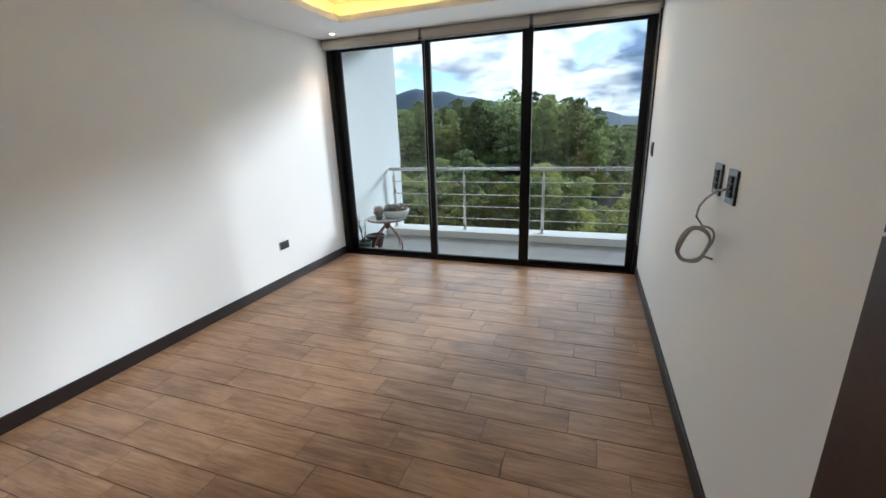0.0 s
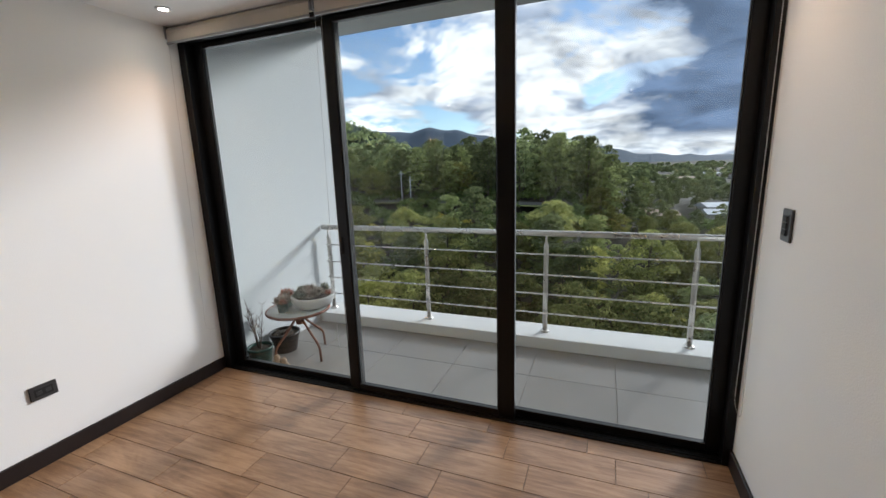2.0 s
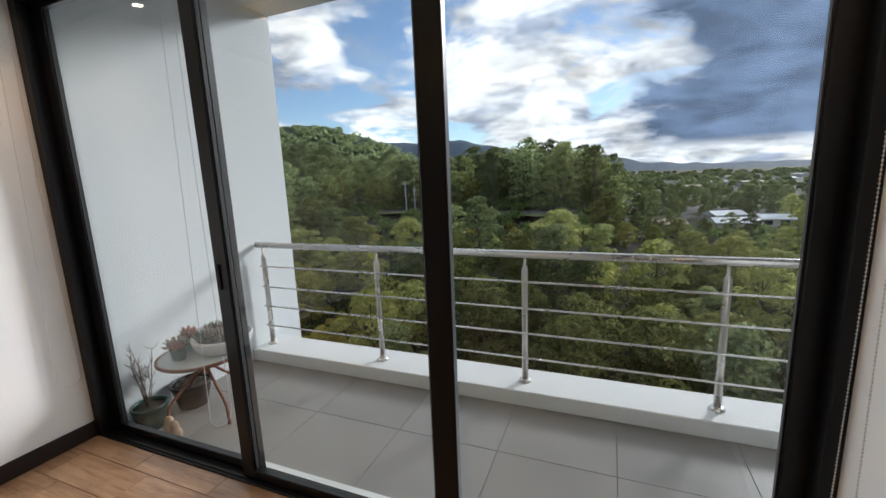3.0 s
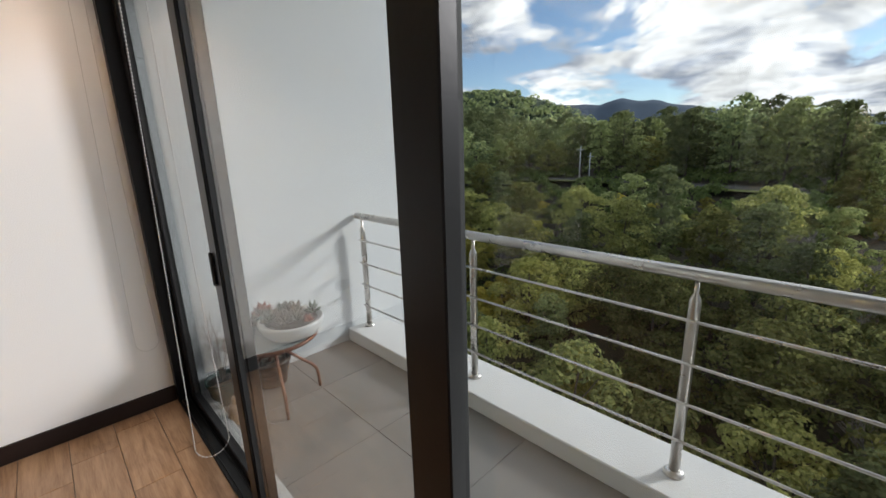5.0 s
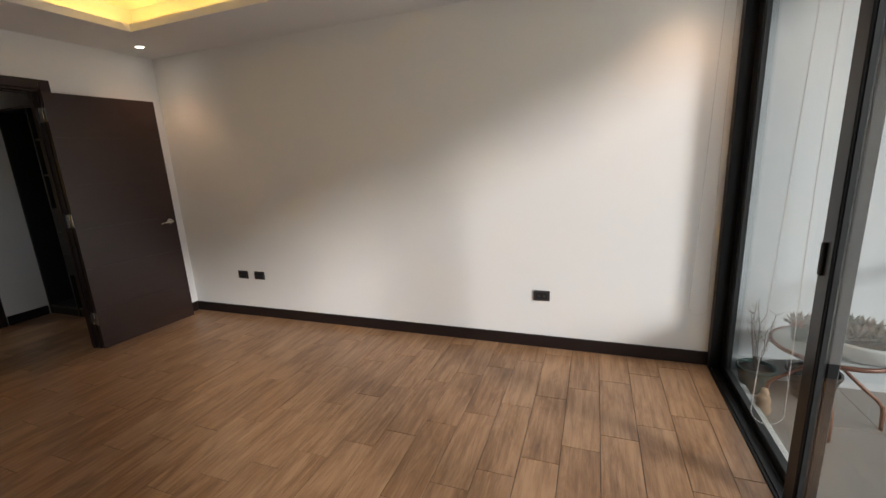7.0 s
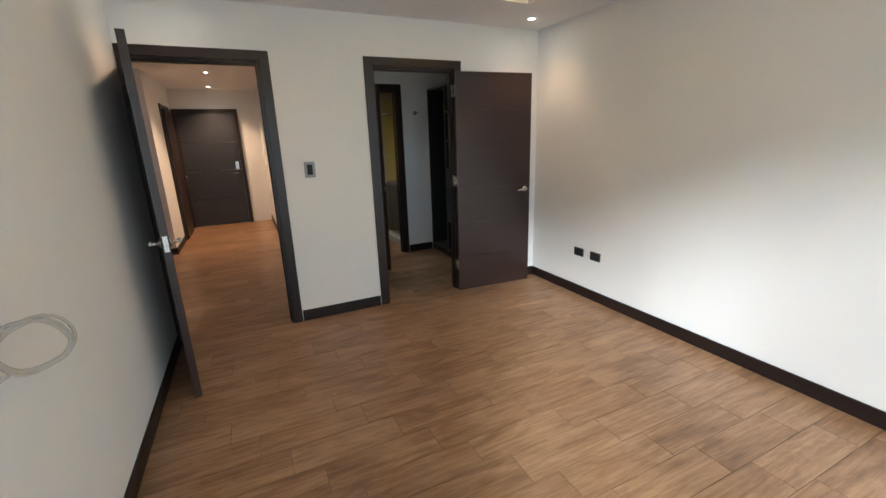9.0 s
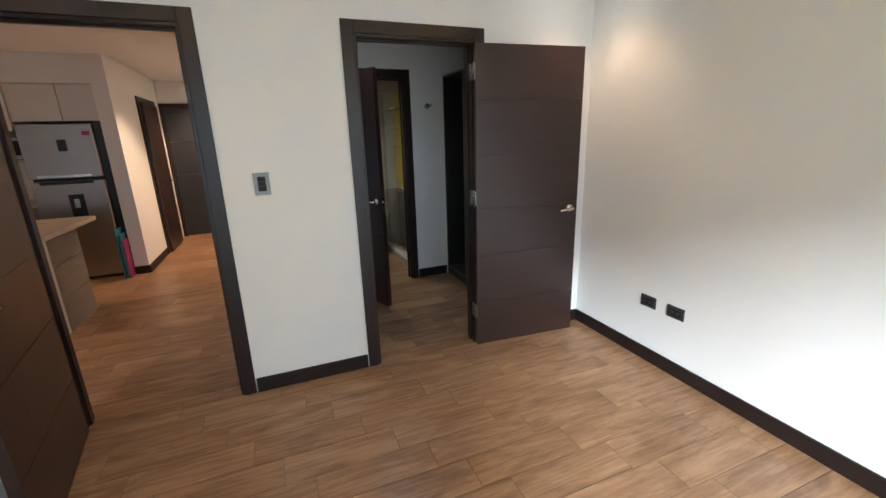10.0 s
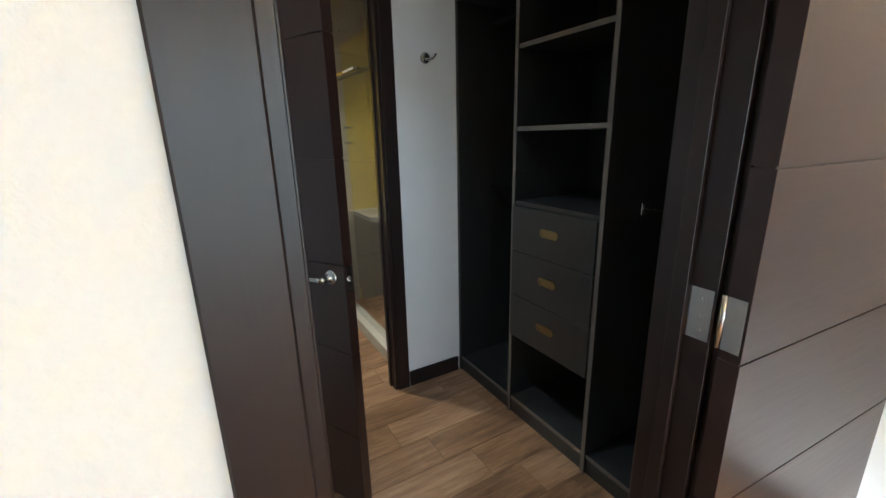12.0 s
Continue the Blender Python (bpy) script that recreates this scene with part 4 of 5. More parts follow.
def pot(name, label, x, y, z, r, h, material, flare=0.82, plants=(), squash=1.0, tilt=None):
    t = thing(name, label, "plant pot", (x, y, z))
    prof = [(r * flare, 0.0), (r * (flare + (1 - flare) * 0.5), h * 0.5), (r * 0.99, h * 0.88), (r * 1.04, h * 0.885), (r * 1.04, h), (r * 0.95, h), (r * 0.93, h * 0.90), (r * 0.86, h * 0.45)]
    part("pot", lathe(prof, 28, (x, y, z), squash), material, t)
    part("soil", lathe([(r * 0.86, h * 0.5), (r * 0.93, h * 0.86), (r * 0.5, h * 0.90)], 28, (x, y, z), squash), SOIL, t, "dark potting soil")
    for mt_, spots in plants:
        bm = bmesh.new()
        for px, py, pr in spots:
            rosette(bm, x + px, y + py * squash, z + h * 0.90, pr)
        part("succulent", bm, mt_, t, "small rosette succulents")
    return t


random.seed(11)
bowl = thing("planter_bowl", "wide white ceramic bowl planted with succulents, on the table", "planter", (0.505, 0.62, TZ))
bx, by = 0.500, 0.595
part("bowl", lathe([(0.115, 0.0), (0.150, 0.012), (0.185, 0.055), (0.198, 0.098), (0.196, 0.110), (0.186, 0.112), (0.180, 0.100)], 40, (bx, by, TZ)), CERAM, bowl)
part("soil", lathe([(0.150, 0.070), (0.182, 0.098), (0.09, 0.106)], 32, (bx, by, TZ)), SOIL, bowl, "dry soil with gravel")
for mt_, n, lo, hi in ((SUCC, 9, 0.040, 0.075), (SUCC3, 7, 0.036, 0.062), (SUCC2, 5, 0.026, 0.042)):
    bm = bmesh.new()
    for i in range(n):
        a, q = random.uniform(0, 6.28), random.uniform(0.1, 0.95) ** 0.6 * 0.150
        rosette(bm, bx + q * math.cos(a), by + q * math.sin(a), TZ + 0.100 + random.uniform(0, 0.02), random.uniform(lo, hi))
    part("succulent", bm, mt_, bowl, "small rosette succulents")
pot("plant_pot", "sage green plastic pot with coral succulents, on the table", 0.265, 0.505, TZ, 0.058, 0.105, GREENP2, 0.78, ((SUCC2, ((0, 0, 0.07), (0.02, 0.03, 0.06), (-0.03, 0.02, 0.055))), (SUCC, ((0.03, -0.02, 0.06),))))
pot("plant_pot", "small dark green pot with trailing succulents, on the table", 0.345, 0.375, TZ, 0.054, 0.095, GREENP, 0.78, ((SUCC, ((0, 0, 0.065), (0.03, 0.02, 0.06), (-0.02, -0.03, 0.06))), (SUCC2, ((0.03, -0.03, 0.045),))))
bare = pot("plant_pot", "dark green floor pot with bare dry twigs", 0.155, 0.245, (BALC_Z / PLANTS), 0.105, 0.165, GREENP, 0.74)
bm = bmesh.new()
for i in range(9):
    a, q = random.uniform(0, 6.28), random.uniform(0.0, 0.03)
    p = Vector((0.155 + q * math.cos(a), 0.245 + q * math.sin(a), (BALC_Z / PLANTS) + 0.14))
    lean = Vector((math.cos(a) * random.uniform(0.03, 0.3), math.sin(a) * random.uniform(0.03, 0.3), 1)).normalized()
    h = random.uniform(0.26, 0.42)
    pts = [p + lean * h * k / 4 + Vector((random.uniform(-1, 1), random.uniform(-1, 1), 0)) * 0.012 * (k > 0) for k in range(5)]
    tube(pts, 0.0045, 5, bm, 0.0018)
    for j in (2, 3, 4):
        for _ in range(2):
            d = Vector((random.uniform(-1, 1), random.uniform(-1, 1), random.uniform(0.3, 1.2))).normalized()
            tube([pts[j], pts[j] + d * 0.028, pts[j] + d * 0.05 + Vector((0, 0, 0.01))], 0.0022, 4, bm, 0.001)
part("twig", bm, TWIG, bare, "bare brown twigs")
bk = pot("plant_pot", "wide dark brown plastic pot with soil, under the table", 0.165, 0.545, (BALC_Z / PLANTS), 0.135, 0.185, BROWNP, 0.72)
bm = bmesh.new()
for i in range(12):
    a, q = random.uniform(0, 6.28), random.uniform(0.0, 0.1)
    rosette(bm, 0.165 + q * math.cos(a), 0.545 + q * math.sin(a), (BALC_Z / PLANTS) + 0.165, random.uniform(0.015, 0.03), 2, 5)
part("dry_leaves", bm, SUCC, bk)
for x, y, s in ((0.335, 0.245, 1.0), (0.445, 0.205, 1.1)):
    t = thing("clay_ornament", "small tan clay animal ornament on the balcony floor", "ornament", (x, y, (BALC_Z / PLANTS)))
    bm = lathe([(0.030 * s, 0.0), (0.045 * s, 0.018 * s), (0.043 * s, 0.045 * s), (0.026 * s, 0.066 * s), (0.030 * s, 0.078 * s), (0.024 * s, 0.100 * s), (0.006 * s, 0.106 * s)], 18, (x, y, (BALC_Z / PLANTS)), 0.8)
    part("figure", bm, CLAY, t)

for ob in [o for o in bpy.data.objects if o not in before]:
    if ob.type == "MESH":
        ob.data.transform(Matrix.Scale(PLANTS, 4))
    else:
        ob.matrix_basis = Matrix.Translation(ob.location * PLANTS)
        for child in ob.children:
            child.matrix_parent_inverse = ob.matrix_basis.inverted()


# ---- landscape below and beyond the balcony ----
LEAF = {}


def leaf_mat(name, color, light):
    mt = MATS[name] = bpy.data.materials.new(name)
    mt.use_nodes = True
    nt = mt.node_tree
    N, L = nt.nodes.new, nt.links.new
    b = nt.nodes["Principled BSDF"]
    oi, geo = N("ShaderNodeObjectInfo"), N("ShaderNodeNewGeometry")
    mx, mx2 = N("ShaderNodeMix"), N("ShaderNodeMix")
    mx.data_type = mx2.data_type = "RGBA"
    mx.inputs[6].default_value, mx.inputs[7].default_value = (*color, 1), (*light, 1)
    L(geo.outputs["Random Per Island"], mx.inputs[0])
    mx2.inputs[7].default_value = (color[0] * 2.3, color[1] * 1.75, color[2] * 1.1, 1)
    fa = N("ShaderNodeMath")
    fa.operation = "MULTIPLY"
    fa.inputs[1].default_value = 0.6
    L(oi.outputs["Random"], fa.inputs[0])
    L(fa.outputs[0], mx2.inputs[0])
    L(mx.outputs[2], mx2.inputs[6])
    fr, br, va = N("ShaderNodeMath"), N("ShaderNodeMapRange"), N("ShaderNodeVectorMath")      # each tree its own depth of tone
    fr.operation, va.operation = "PINGPONG", "SCALE"
    fr.inputs[1].default_value = 0.13
    L(oi.outputs["Random"], fr.inputs[0])
    br.inputs[2].default_value, br.inputs[3].default_value, br.inputs[4].default_value = 0.13, 0.40, 1.45
    L(fr.outputs[0], br.inputs[0])
    L(mx2.outputs[2], va.inputs[0])
    L(br.outputs[0], va.inputs["Scale"])
    L(va.outputs[0], b.inputs["Base Color"])
    b.inputs["Roughness"].default_value = 0.85
    b.inputs["Specular IOR Level"].default_value = 0.08
    tl, ms = N("ShaderNodeBsdfTranslucent"), N("ShaderNodeMixShader")      # light shines through the leaves
    ms.inputs[0].default_value = 0.42
    sc = N("ShaderNodeVectorMath")
    sc.operation = "SCALE"
    sc.inputs["Scale"].default_value = 2.6
    L(va.outputs[0], sc.inputs[0])
    L(sc.outputs[0], tl.inputs[0])
    L(b.outputs[0], ms.inputs[1])
    L(tl.outputs[0], ms.inputs[2])
    L(ms.outputs[0], nt.nodes["Material Output"].inputs[0])
    return mt


LEAFA = leaf_mat("pine_foliage", (0.062, 0.088, 0.048), (0.245, 0.270, 0.125))
LEAFB = leaf_mat("broadleaf_foliage", (0.088, 0.108, 0.045), (0.300, 0.305, 0.115))
LEAFC = leaf_mat("yellowish_foliage", (0.160, 0.165, 0.045), (0.340, 0.325, 0.095))
SHRUB = leaf_mat("undergrowth_foliage", (0.030, 0.050, 0.022), (0.120, 0.150, 0.055))
BARK = mat("grey_bark", (0.10, 0.080, 0.062), 0.9, vary=0.3, scale=2, bump=0.4, bump_scale=12)
EARTH = mat("forest_soil", (0.045, 0.040, 0.024), 0.95, vary=0.45, scale=0.15, bump=0.5, bump_scale=3)
ASPH = mat("asphalt", (0.06, 0.06, 0.058), 0.85, vary=0.15, scale=1)
# far mountains: the blue of the distance haze is put into the base colour
FARM = mat("haze_blue_hill_forest", (0.032, 0.058, 0.095), 0.95, vary=0.25, scale=0.012, bump=0.0)
FARG = mat("wooded_hill", (0.030, 0.052, 0.026), 0.95, vary=0.4, scale=0.05, bump=0.0)
METAL_ROOF = mat("pale_metal_roof", (0.62, 0.64, 0.67), 0.45, vary=0.08, scale=0.5, bump=0.02)
TAN_ROOF = mat("tan_roof", (0.42, 0.32, 0.24), 0.7, vary=0.12, scale=0.6)
HOUSEW = mat("pale_rendered_wall", (0.55, 0.53, 0.49), 0.85, vary=0.1, scale=0.4)
DARKWIN = mat("dark_window_band", (0.03, 0.035, 0.04), 0.2)
CONC = mat("tower_concrete", (0.46, 0.49, 0.52), 0.8, vary=0.06, scale=0.1)


def interp(v, pts):
    for (a, b), (c, d) in zip(pts, pts[1:]):
        if v <= c:
            q = max(0.0, (v - a) / (c - a))
            return b + (d - b) * q
    return pts[-1][1]


def ground_z(x, y):
    r = math.hypot(x, y)
    az = math.degrees(math.atan2(x, y))
    near = interp(y, [(-40, -36), (15, -36), (45, -31), (75, -20), (104, -10.5), (112, -9.6), (124, -9.4), (150, -7.5), (200, -4), (300, -6), (6000, -18)])
    right = interp(y, [(-40, -36), (15, -36), (45, -33), (90, -24), (130, -18.5), (160, -17.5), (300, -19), (6000, -24)])
    q = min(1, max(0, (az + 4) / 12))
    q = q * q * (3 - 2 * q)
    z = near * (1 - q) + right * q
    if r > 150:
        hill = max(0.0, min(1.0, (-az - 26) / 16))
        z += hill * min(1.0, (r - 150) / 220) * 32 * max(0.0, 1 - max(0, r - 420) / 700)
    return z + 1.2 * noise.noise((x * 0.03, y * 0.03, 0.3))


def terrain():
    bm = bmesh.new()
    xs = [-6000, -2500, -1200, -700] + list(range(-460, 461, 20)) + [700, 1200, 2500, 6000]
    ys = [-300, -40] + list(range(0, 320, 12)) + [340, 380, 440, 520, 640, 800, 1100, 1600, 2500, 4500]
    vs = [[bm.verts.new((x, y, ground_z(x, y))) for y in ys] for x in xs]
    for i in range(len(xs) - 1):
        for j in range(len(ys) - 1):
            bm.faces.new((vs[i][j], vs[i + 1][j], vs[i + 1][j + 1], vs[i][j + 1])).smooth = True
    structure("ground", bm, EARTH, "dark wooded ravine floor rising to a far ridge")


terrain()


def leaf_quad(bm, c, s, nrm):
    """One small bent spray of foliage, tilted about its outward direction."""
    a = nrm.orthogonal().normalized()
    a = Matrix.Rotation(random.uniform(0, 6.28), 3, nrm) @ a
    b = nrm.cross(a)
    w = s * random.uniform(0.55, 1.0)
    v = [c - a * s - b * w * 0.3, c - b * w, c + a * s, c + b * w + nrm * s * 0.35]
    bm.faces.new([bm.verts.new(p) for p in v])


def puff(bm, c, r, n, size, flat=0.6, low=-0.25):
    """A domed clump of foliage: sprays over its top and sides, its underside open and dark."""
    for _ in range(n):
        d = Vector((random.gauss(0, 1), random.gauss(0, 1), random.gauss(0.35, 0.8))).normalized()
        if d.z < low:
            d.z = -d.z * 0.5
        k = r * random.uniform(0.86, 1.08)
        p = Vector((c[0] + d.x * k, c[1] + d.y * k, c[2] + d.z * k * flat))
        nn = (d + Vector((random.uniform(-1, 1), random.uniform(-1, 1), random.uniform(-0.3, 0.8))) * 0.25).normalized()
        leaf_quad(bm, p, size * random.uniform(0.6, 1.3), nn)


def tree(name, label, height, radius, crown_from, n_puffs, leaves, size, foliage, shape="round", trunk_r=0.28):
    t = thing(name, label, "tree")
    trunk = bmesh.new()
    top = height * 0.92
    bend = [random.uniform(-0.4, 0.4) for _ in range(2)]
    line = [(bend[0] * (k / 6) ** 2 * 2, bend[1] * (k / 6) ** 2 * 2, top * k / 6) for k in range(7)]
    tube(line, trunk_r, 7, trunk, 0.06)
    crown = bmesh.new()
    for i in range(n_puffs):
        f = (i + 0.5) / n_puffs
        z = height * (crown_from + (1 - crown_from) * f)
        if shape == "cone":
            rr = radius * (1 - f) ** 0.75 + 0.4
        elif shape == "layered":
            rr = radius * (math.sin(math.pi * (0.18 + 0.78 * f)) ** 0.7) * (0.75 + 0.25 * math.sin(f * 19))
        else:
            rr = radius * math.sqrt(max(0.03, 1 - (2 * f - 0.85) ** 2 * 0.85)) if f > 0.1 else radius * 0.6
        a = i * 2.399 + random.uniform(-0.4, 0.4)
        q = rr * random.uniform(0.35, 1.08)
        c = (q * math.cos(a), q * math.sin(a), z + random.uniform(-0.5, 0.5))
        pr = radius * random.uniform(0.20, 0.36)
        puff(crown, c, pr, leaves, size, 0.55 if shape == "layered" else 0.75)
        if i % 3 == 0:
            k = min(5, int(z * 0.85 / top * 6))
            b0 = Vector(line[k])
            tube([b0, (b0 + Vector(c)) / 2 + Vector((0, 0, -0.2)), Vector(c)], 0.09, 4, trunk, 0.03)
    part("trunk", trunk, BARK, t)
    part("crown", crown, foliage, t)
    return t


random.seed(5)
KINDS = []
for sh, fol, lab, hh, rr, cf in (("layered", LEAFA, "tall dark green cypress with layered crown on the ravine slope", 17, 4.4, 0.22),
                                 ("layered", LEAFA, "tall dark green cypress with layered crown on the ravine slope", 15, 4.9, 0.25),
                                 ("round", LEAFB, "broad green leafy tree with a domed crown in the ravine", 12.5, 5.2, 0.28),
                                 ("round", LEAFB, "broad green leafy tree with a domed crown in the ravine", 11, 4.6, 0.3),
                                 ("layered", LEAFB, "grey-green spreading tree with drooping boughs in the ravine", 14, 5.6, 0.3),
                                 ("round", LEAFC, "yellow-green leafy tree in the sunlit ravine", 10, 3.9, 0.25)):
    KINDS.append(tree("tree", lab, hh, rr, cf, 36, 125, 0.21, fol, sh))
for t in KINDS:
    t["group"] = "forest trees"
KFAR = []
for sh, fol, hh, rr in (("layered", LEAFA, 16, 5.4), ("round", LEAFB, 13, 5.6), ("round", LEAFA, 17, 5.2)):
    KFAR.append(tree("tree", "distant dark green tree on the wooded ridge", hh, rr, 0.18, 40, 40, 0.38, fol, sh))
    KFAR[-1]["group"] = "ridge trees"


def scatter():
    rng = random.Random(21)
    spots = []
    tries = 0
    while tries < 9000 and len(spots) < 440:
        tries += 1
        az = radians(rng.uniform(-62, 36))
        r = math.sqrt(rng.uniform(34 ** 2, 230 ** 2))
        x, y = r * math.sin(az), r * math.cos(az)
        d = math.degrees(az)
        if y < 22 or 96 < y < 118 and -72 < x < 2:            # the road stays open
            continue
        if 7 < d < 19.5 and 132 < r < 169:                       # house plots
            continue
        gap = 6.4 if r < 140 else 8.4
        if all((px - x) ** 2 + (py - y) ** 2 > gap * gap for _, px, py in spots):
            spots.append((r, x, y))
    spots.sort()
    used = set()
    bm = bmesh.new()
    for n, (r, x, y) in enumerate(spots):
        d = math.degrees(math.atan2(x, y))
        z = ground_z(x, y) - 0.3
        s = rng.uniform(0.8, 1.2)
        if d > 2 and r > 90:
            s *= 0.55 if 6 < d < 20 and r < 135 else 0.66
        if r < 118:
            k = rng.choice((0, 1, 2, 2, 3, 4, 5, 2, 5) if d < -6 else (0, 1, 2, 3, 4, 4, 0, 1))
            if 78 < y < 97 and -72 < x < 6:                    # low sunny bushes before the road
                s *= 0.40
                k = rng.choice((5, 5, 3, 2))
            src = KINDS[k]
        else:
            src = KFAR[rng.choice((0, 0, 1, 2, 0, 2))]
            s *= 0.95 if d < 0 else 0.9
        m = Matrix.Translation((x, y, z)) @ Matrix.Rotation(rng.uniform(0, 6.28), 4, "Z")
        if n >= 285:
            crown = [c for c in src.children if c.name.startswith("crown")][0]
            mark = len(bm.verts)
            bm.from_mesh(crown.data)
            bm.verts.ensure_lookup_table()
            bmesh.ops.transform(bm, verts=bm.verts[mark:], matrix=m @ Matrix.Scale(s, 4))
            continue
        if src.name in used:
            ob = copy_thing(src, m)
        else:
            used.add(src.name)
            ob = src
            ob.matrix_basis = m
        ob.scale = (s, s, s * rng.uniform(0.9, 1.08))
    tagged(part("ridge_woods", bm, LEAFA), "dark green woods along the far ridge", "woods", kind="stuff")


scatter()


def undergrowth():
    """Shrubs and creepers over the slopes between the trees."""
    rng = random.Random(8)
    random.seed(8)
    bm = bmesh.new()
    for i in range(1500):
        az = radians(rng.uniform(-58, 38))
        r = math.sqrt(rng.uniform(26 ** 2, 150 ** 2))
        x, y = r * math.sin(az), r * math.cos(az)
        if 107 < y < 116 and -70 < x < 2 or y < 18:
            continue
        z = ground_z(x, y)
        rr = rng.uniform(1.0, 2.4)
        puff(bm, (x, y, z + rr * 0.5), rr, 42, 0.34 if r < 90 else 0.5, 0.7)
    ob = part("undergrowth", bm, SHRUB)
    tagged(ob, "dense dark green shrubs and creepers covering the ravine slopes", "shrubs", kind="stuff")
    bm = bmesh.new()
    for i in range(1700):                       # woods behind the first ridge and on the far plain
        az = radians(rng.uniform(-60, 42))
        r = rng.uniform(225, 900) if rng.random() < 0.75 else rng.uniform(900, 1500)
        x, y = r * math.sin(az), r * math.cos(az)
        z = ground_z(x, y)
        d = math.degrees(az)
        h = rng.uniform(7, 12) if d < 0 else rng.uniform(3, 6.5)
        puff(bm, (x, y, z + h * 0.55), h * 0.55 * (1 + r / 1400), 44, 1.0 + r * 0.0022, 0.9)
    ob = part("distant_woods", bm, LEAFA)
    tagged(ob, "distant dark green woods reaching the hills", "woods", kind="stuff")


undergrowth()


def hills():
    def ridge(name, dist, a0, a1, heights, base, material, label, jag):
        bm = bmesh.new()
        n = 160
        rows = []
        for i in range(n + 1):
            d = a0 + (a1 - a0) * i / n
            e = interp(d, heights) + jag * (noise.fractal((d * 0.35, dist * 0.01, 0.0), 1.0, 2.0, 5))
            a = radians(d)
            top = 1.5 + dist * math.tan(radians(max(e, -0.35)))
            col = []
            for q, zz in ((-0.28, base), (-0.14, base + (top - base) * 0.45), (-0.04, base + (top - base) * 0.88), (0.0, top), (0.12, base)):
                rr = dist * (1 + q)
                col.append(bm.verts.new((rr * math.sin(a), rr * math.cos(a), zz)))
            rows.append(col)
        for p, q in zip(rows, rows[1:]):
            for k in range(4):
                bm.faces.new((p[k], q[k], q[k + 1], p[k + 1])).smooth = True
        structure(name, bm, material, label, smooth=True)
    # far mountains, with haze painted in as blue
    ridge("backdrop_mountains", 3800, -75, 60, [(-75, 4.6), (-45, 4.8), (-32, 4.9), (-26, 4.4), (-22.6, 5.1), (-19, 4.4), (-14, 3.4), (-8, 2.6), (0, 1.7), (4, 0.7), (10, 0.2), (20, 0.2), (30, 0.2), (60, 0.4)], -30, FARM, "distant mountains tinted blue for haze, under the clouds", 0.28)
    ridge("backdrop_hill", 620, -75, -22, [(-75, 6.0), (-52, 6.3), (-46, 6.5), (-40, 6.9), (-36, 6.6), (-32, 5.5), (-28, 3.8), (-22, 1.0)], -20, FARG, "dark wooded hill on the skyline", 0.45)
    random.seed(31)
    bm = bmesh.new()
    for _ in range(700):
        d, q = random.uniform(-60, -24), random.random()
        e = interp(d, [(-75, 6.0), (-52, 6.3), (-46, 6.5), (-40, 6.9), (-36, 6.6), (-32, 5.5), (-28, 3.8), (-22, 1.0)])
        top = 1.5 + 620 * math.tan(radians(e))
        rr, z = 620 * (1 - 0.28 * q), top + (-20 - top) * q ** 1.15
        puff(bm, (rr * math.sin(radians(d)), rr * math.cos(radians(d)), z - 1), random.uniform(4, 8), 26, 2.0, 0.8)
    tagged(part("hill_woods", bm, LEAFA), "dense dark green woods covering the hill", "woods", kind="stuff")


hills()


def tower():
    a, r = radians(-46.6), 620
    x, y = r * math.sin(a), r * math.cos(a)
    t = thing("apartment_tower", "pale grey high-rise apartment tower on the wooded hill", "building", (x, y, 44))
    z0, z1 = 44, 101
    m = Matrix.Translation((x, y, 0)) @ Matrix.Rotation(radians(30), 4, "Z")
    part("wall", place(boxes((-13, 13, -9, 9, z0, z1)), m), CONC, t)
    part("roof", place(boxes((-5, 6, -5, 5, z1, z1 + 4)), m), CONC, t)
    for i in range(15):
        z = z0 + 4 + i * 3.5
        bm = bmesh.new()
        for j in range(6):
            box(bm, -12 + j * 4.1, -12 + j * 4.1 + 2.6, -9.15, -9.02, z, z + 1.6)
        for j in range(4):
            box(bm, 13.02, 13.15, -8 + j * 4.1, -8 + j * 4.1 + 2.6, z, z + 1.6)
        part("windows", place(bm, m), DARKWIN, t)
    part("balcony_slab", place(boxes(*[(-13.8, 3, -9.9, -9.16, z0 + 3 + i * 3.5, z0 + 3.3 + i * 3.5) for i in range(15)]), m), CONC, t)


tower()


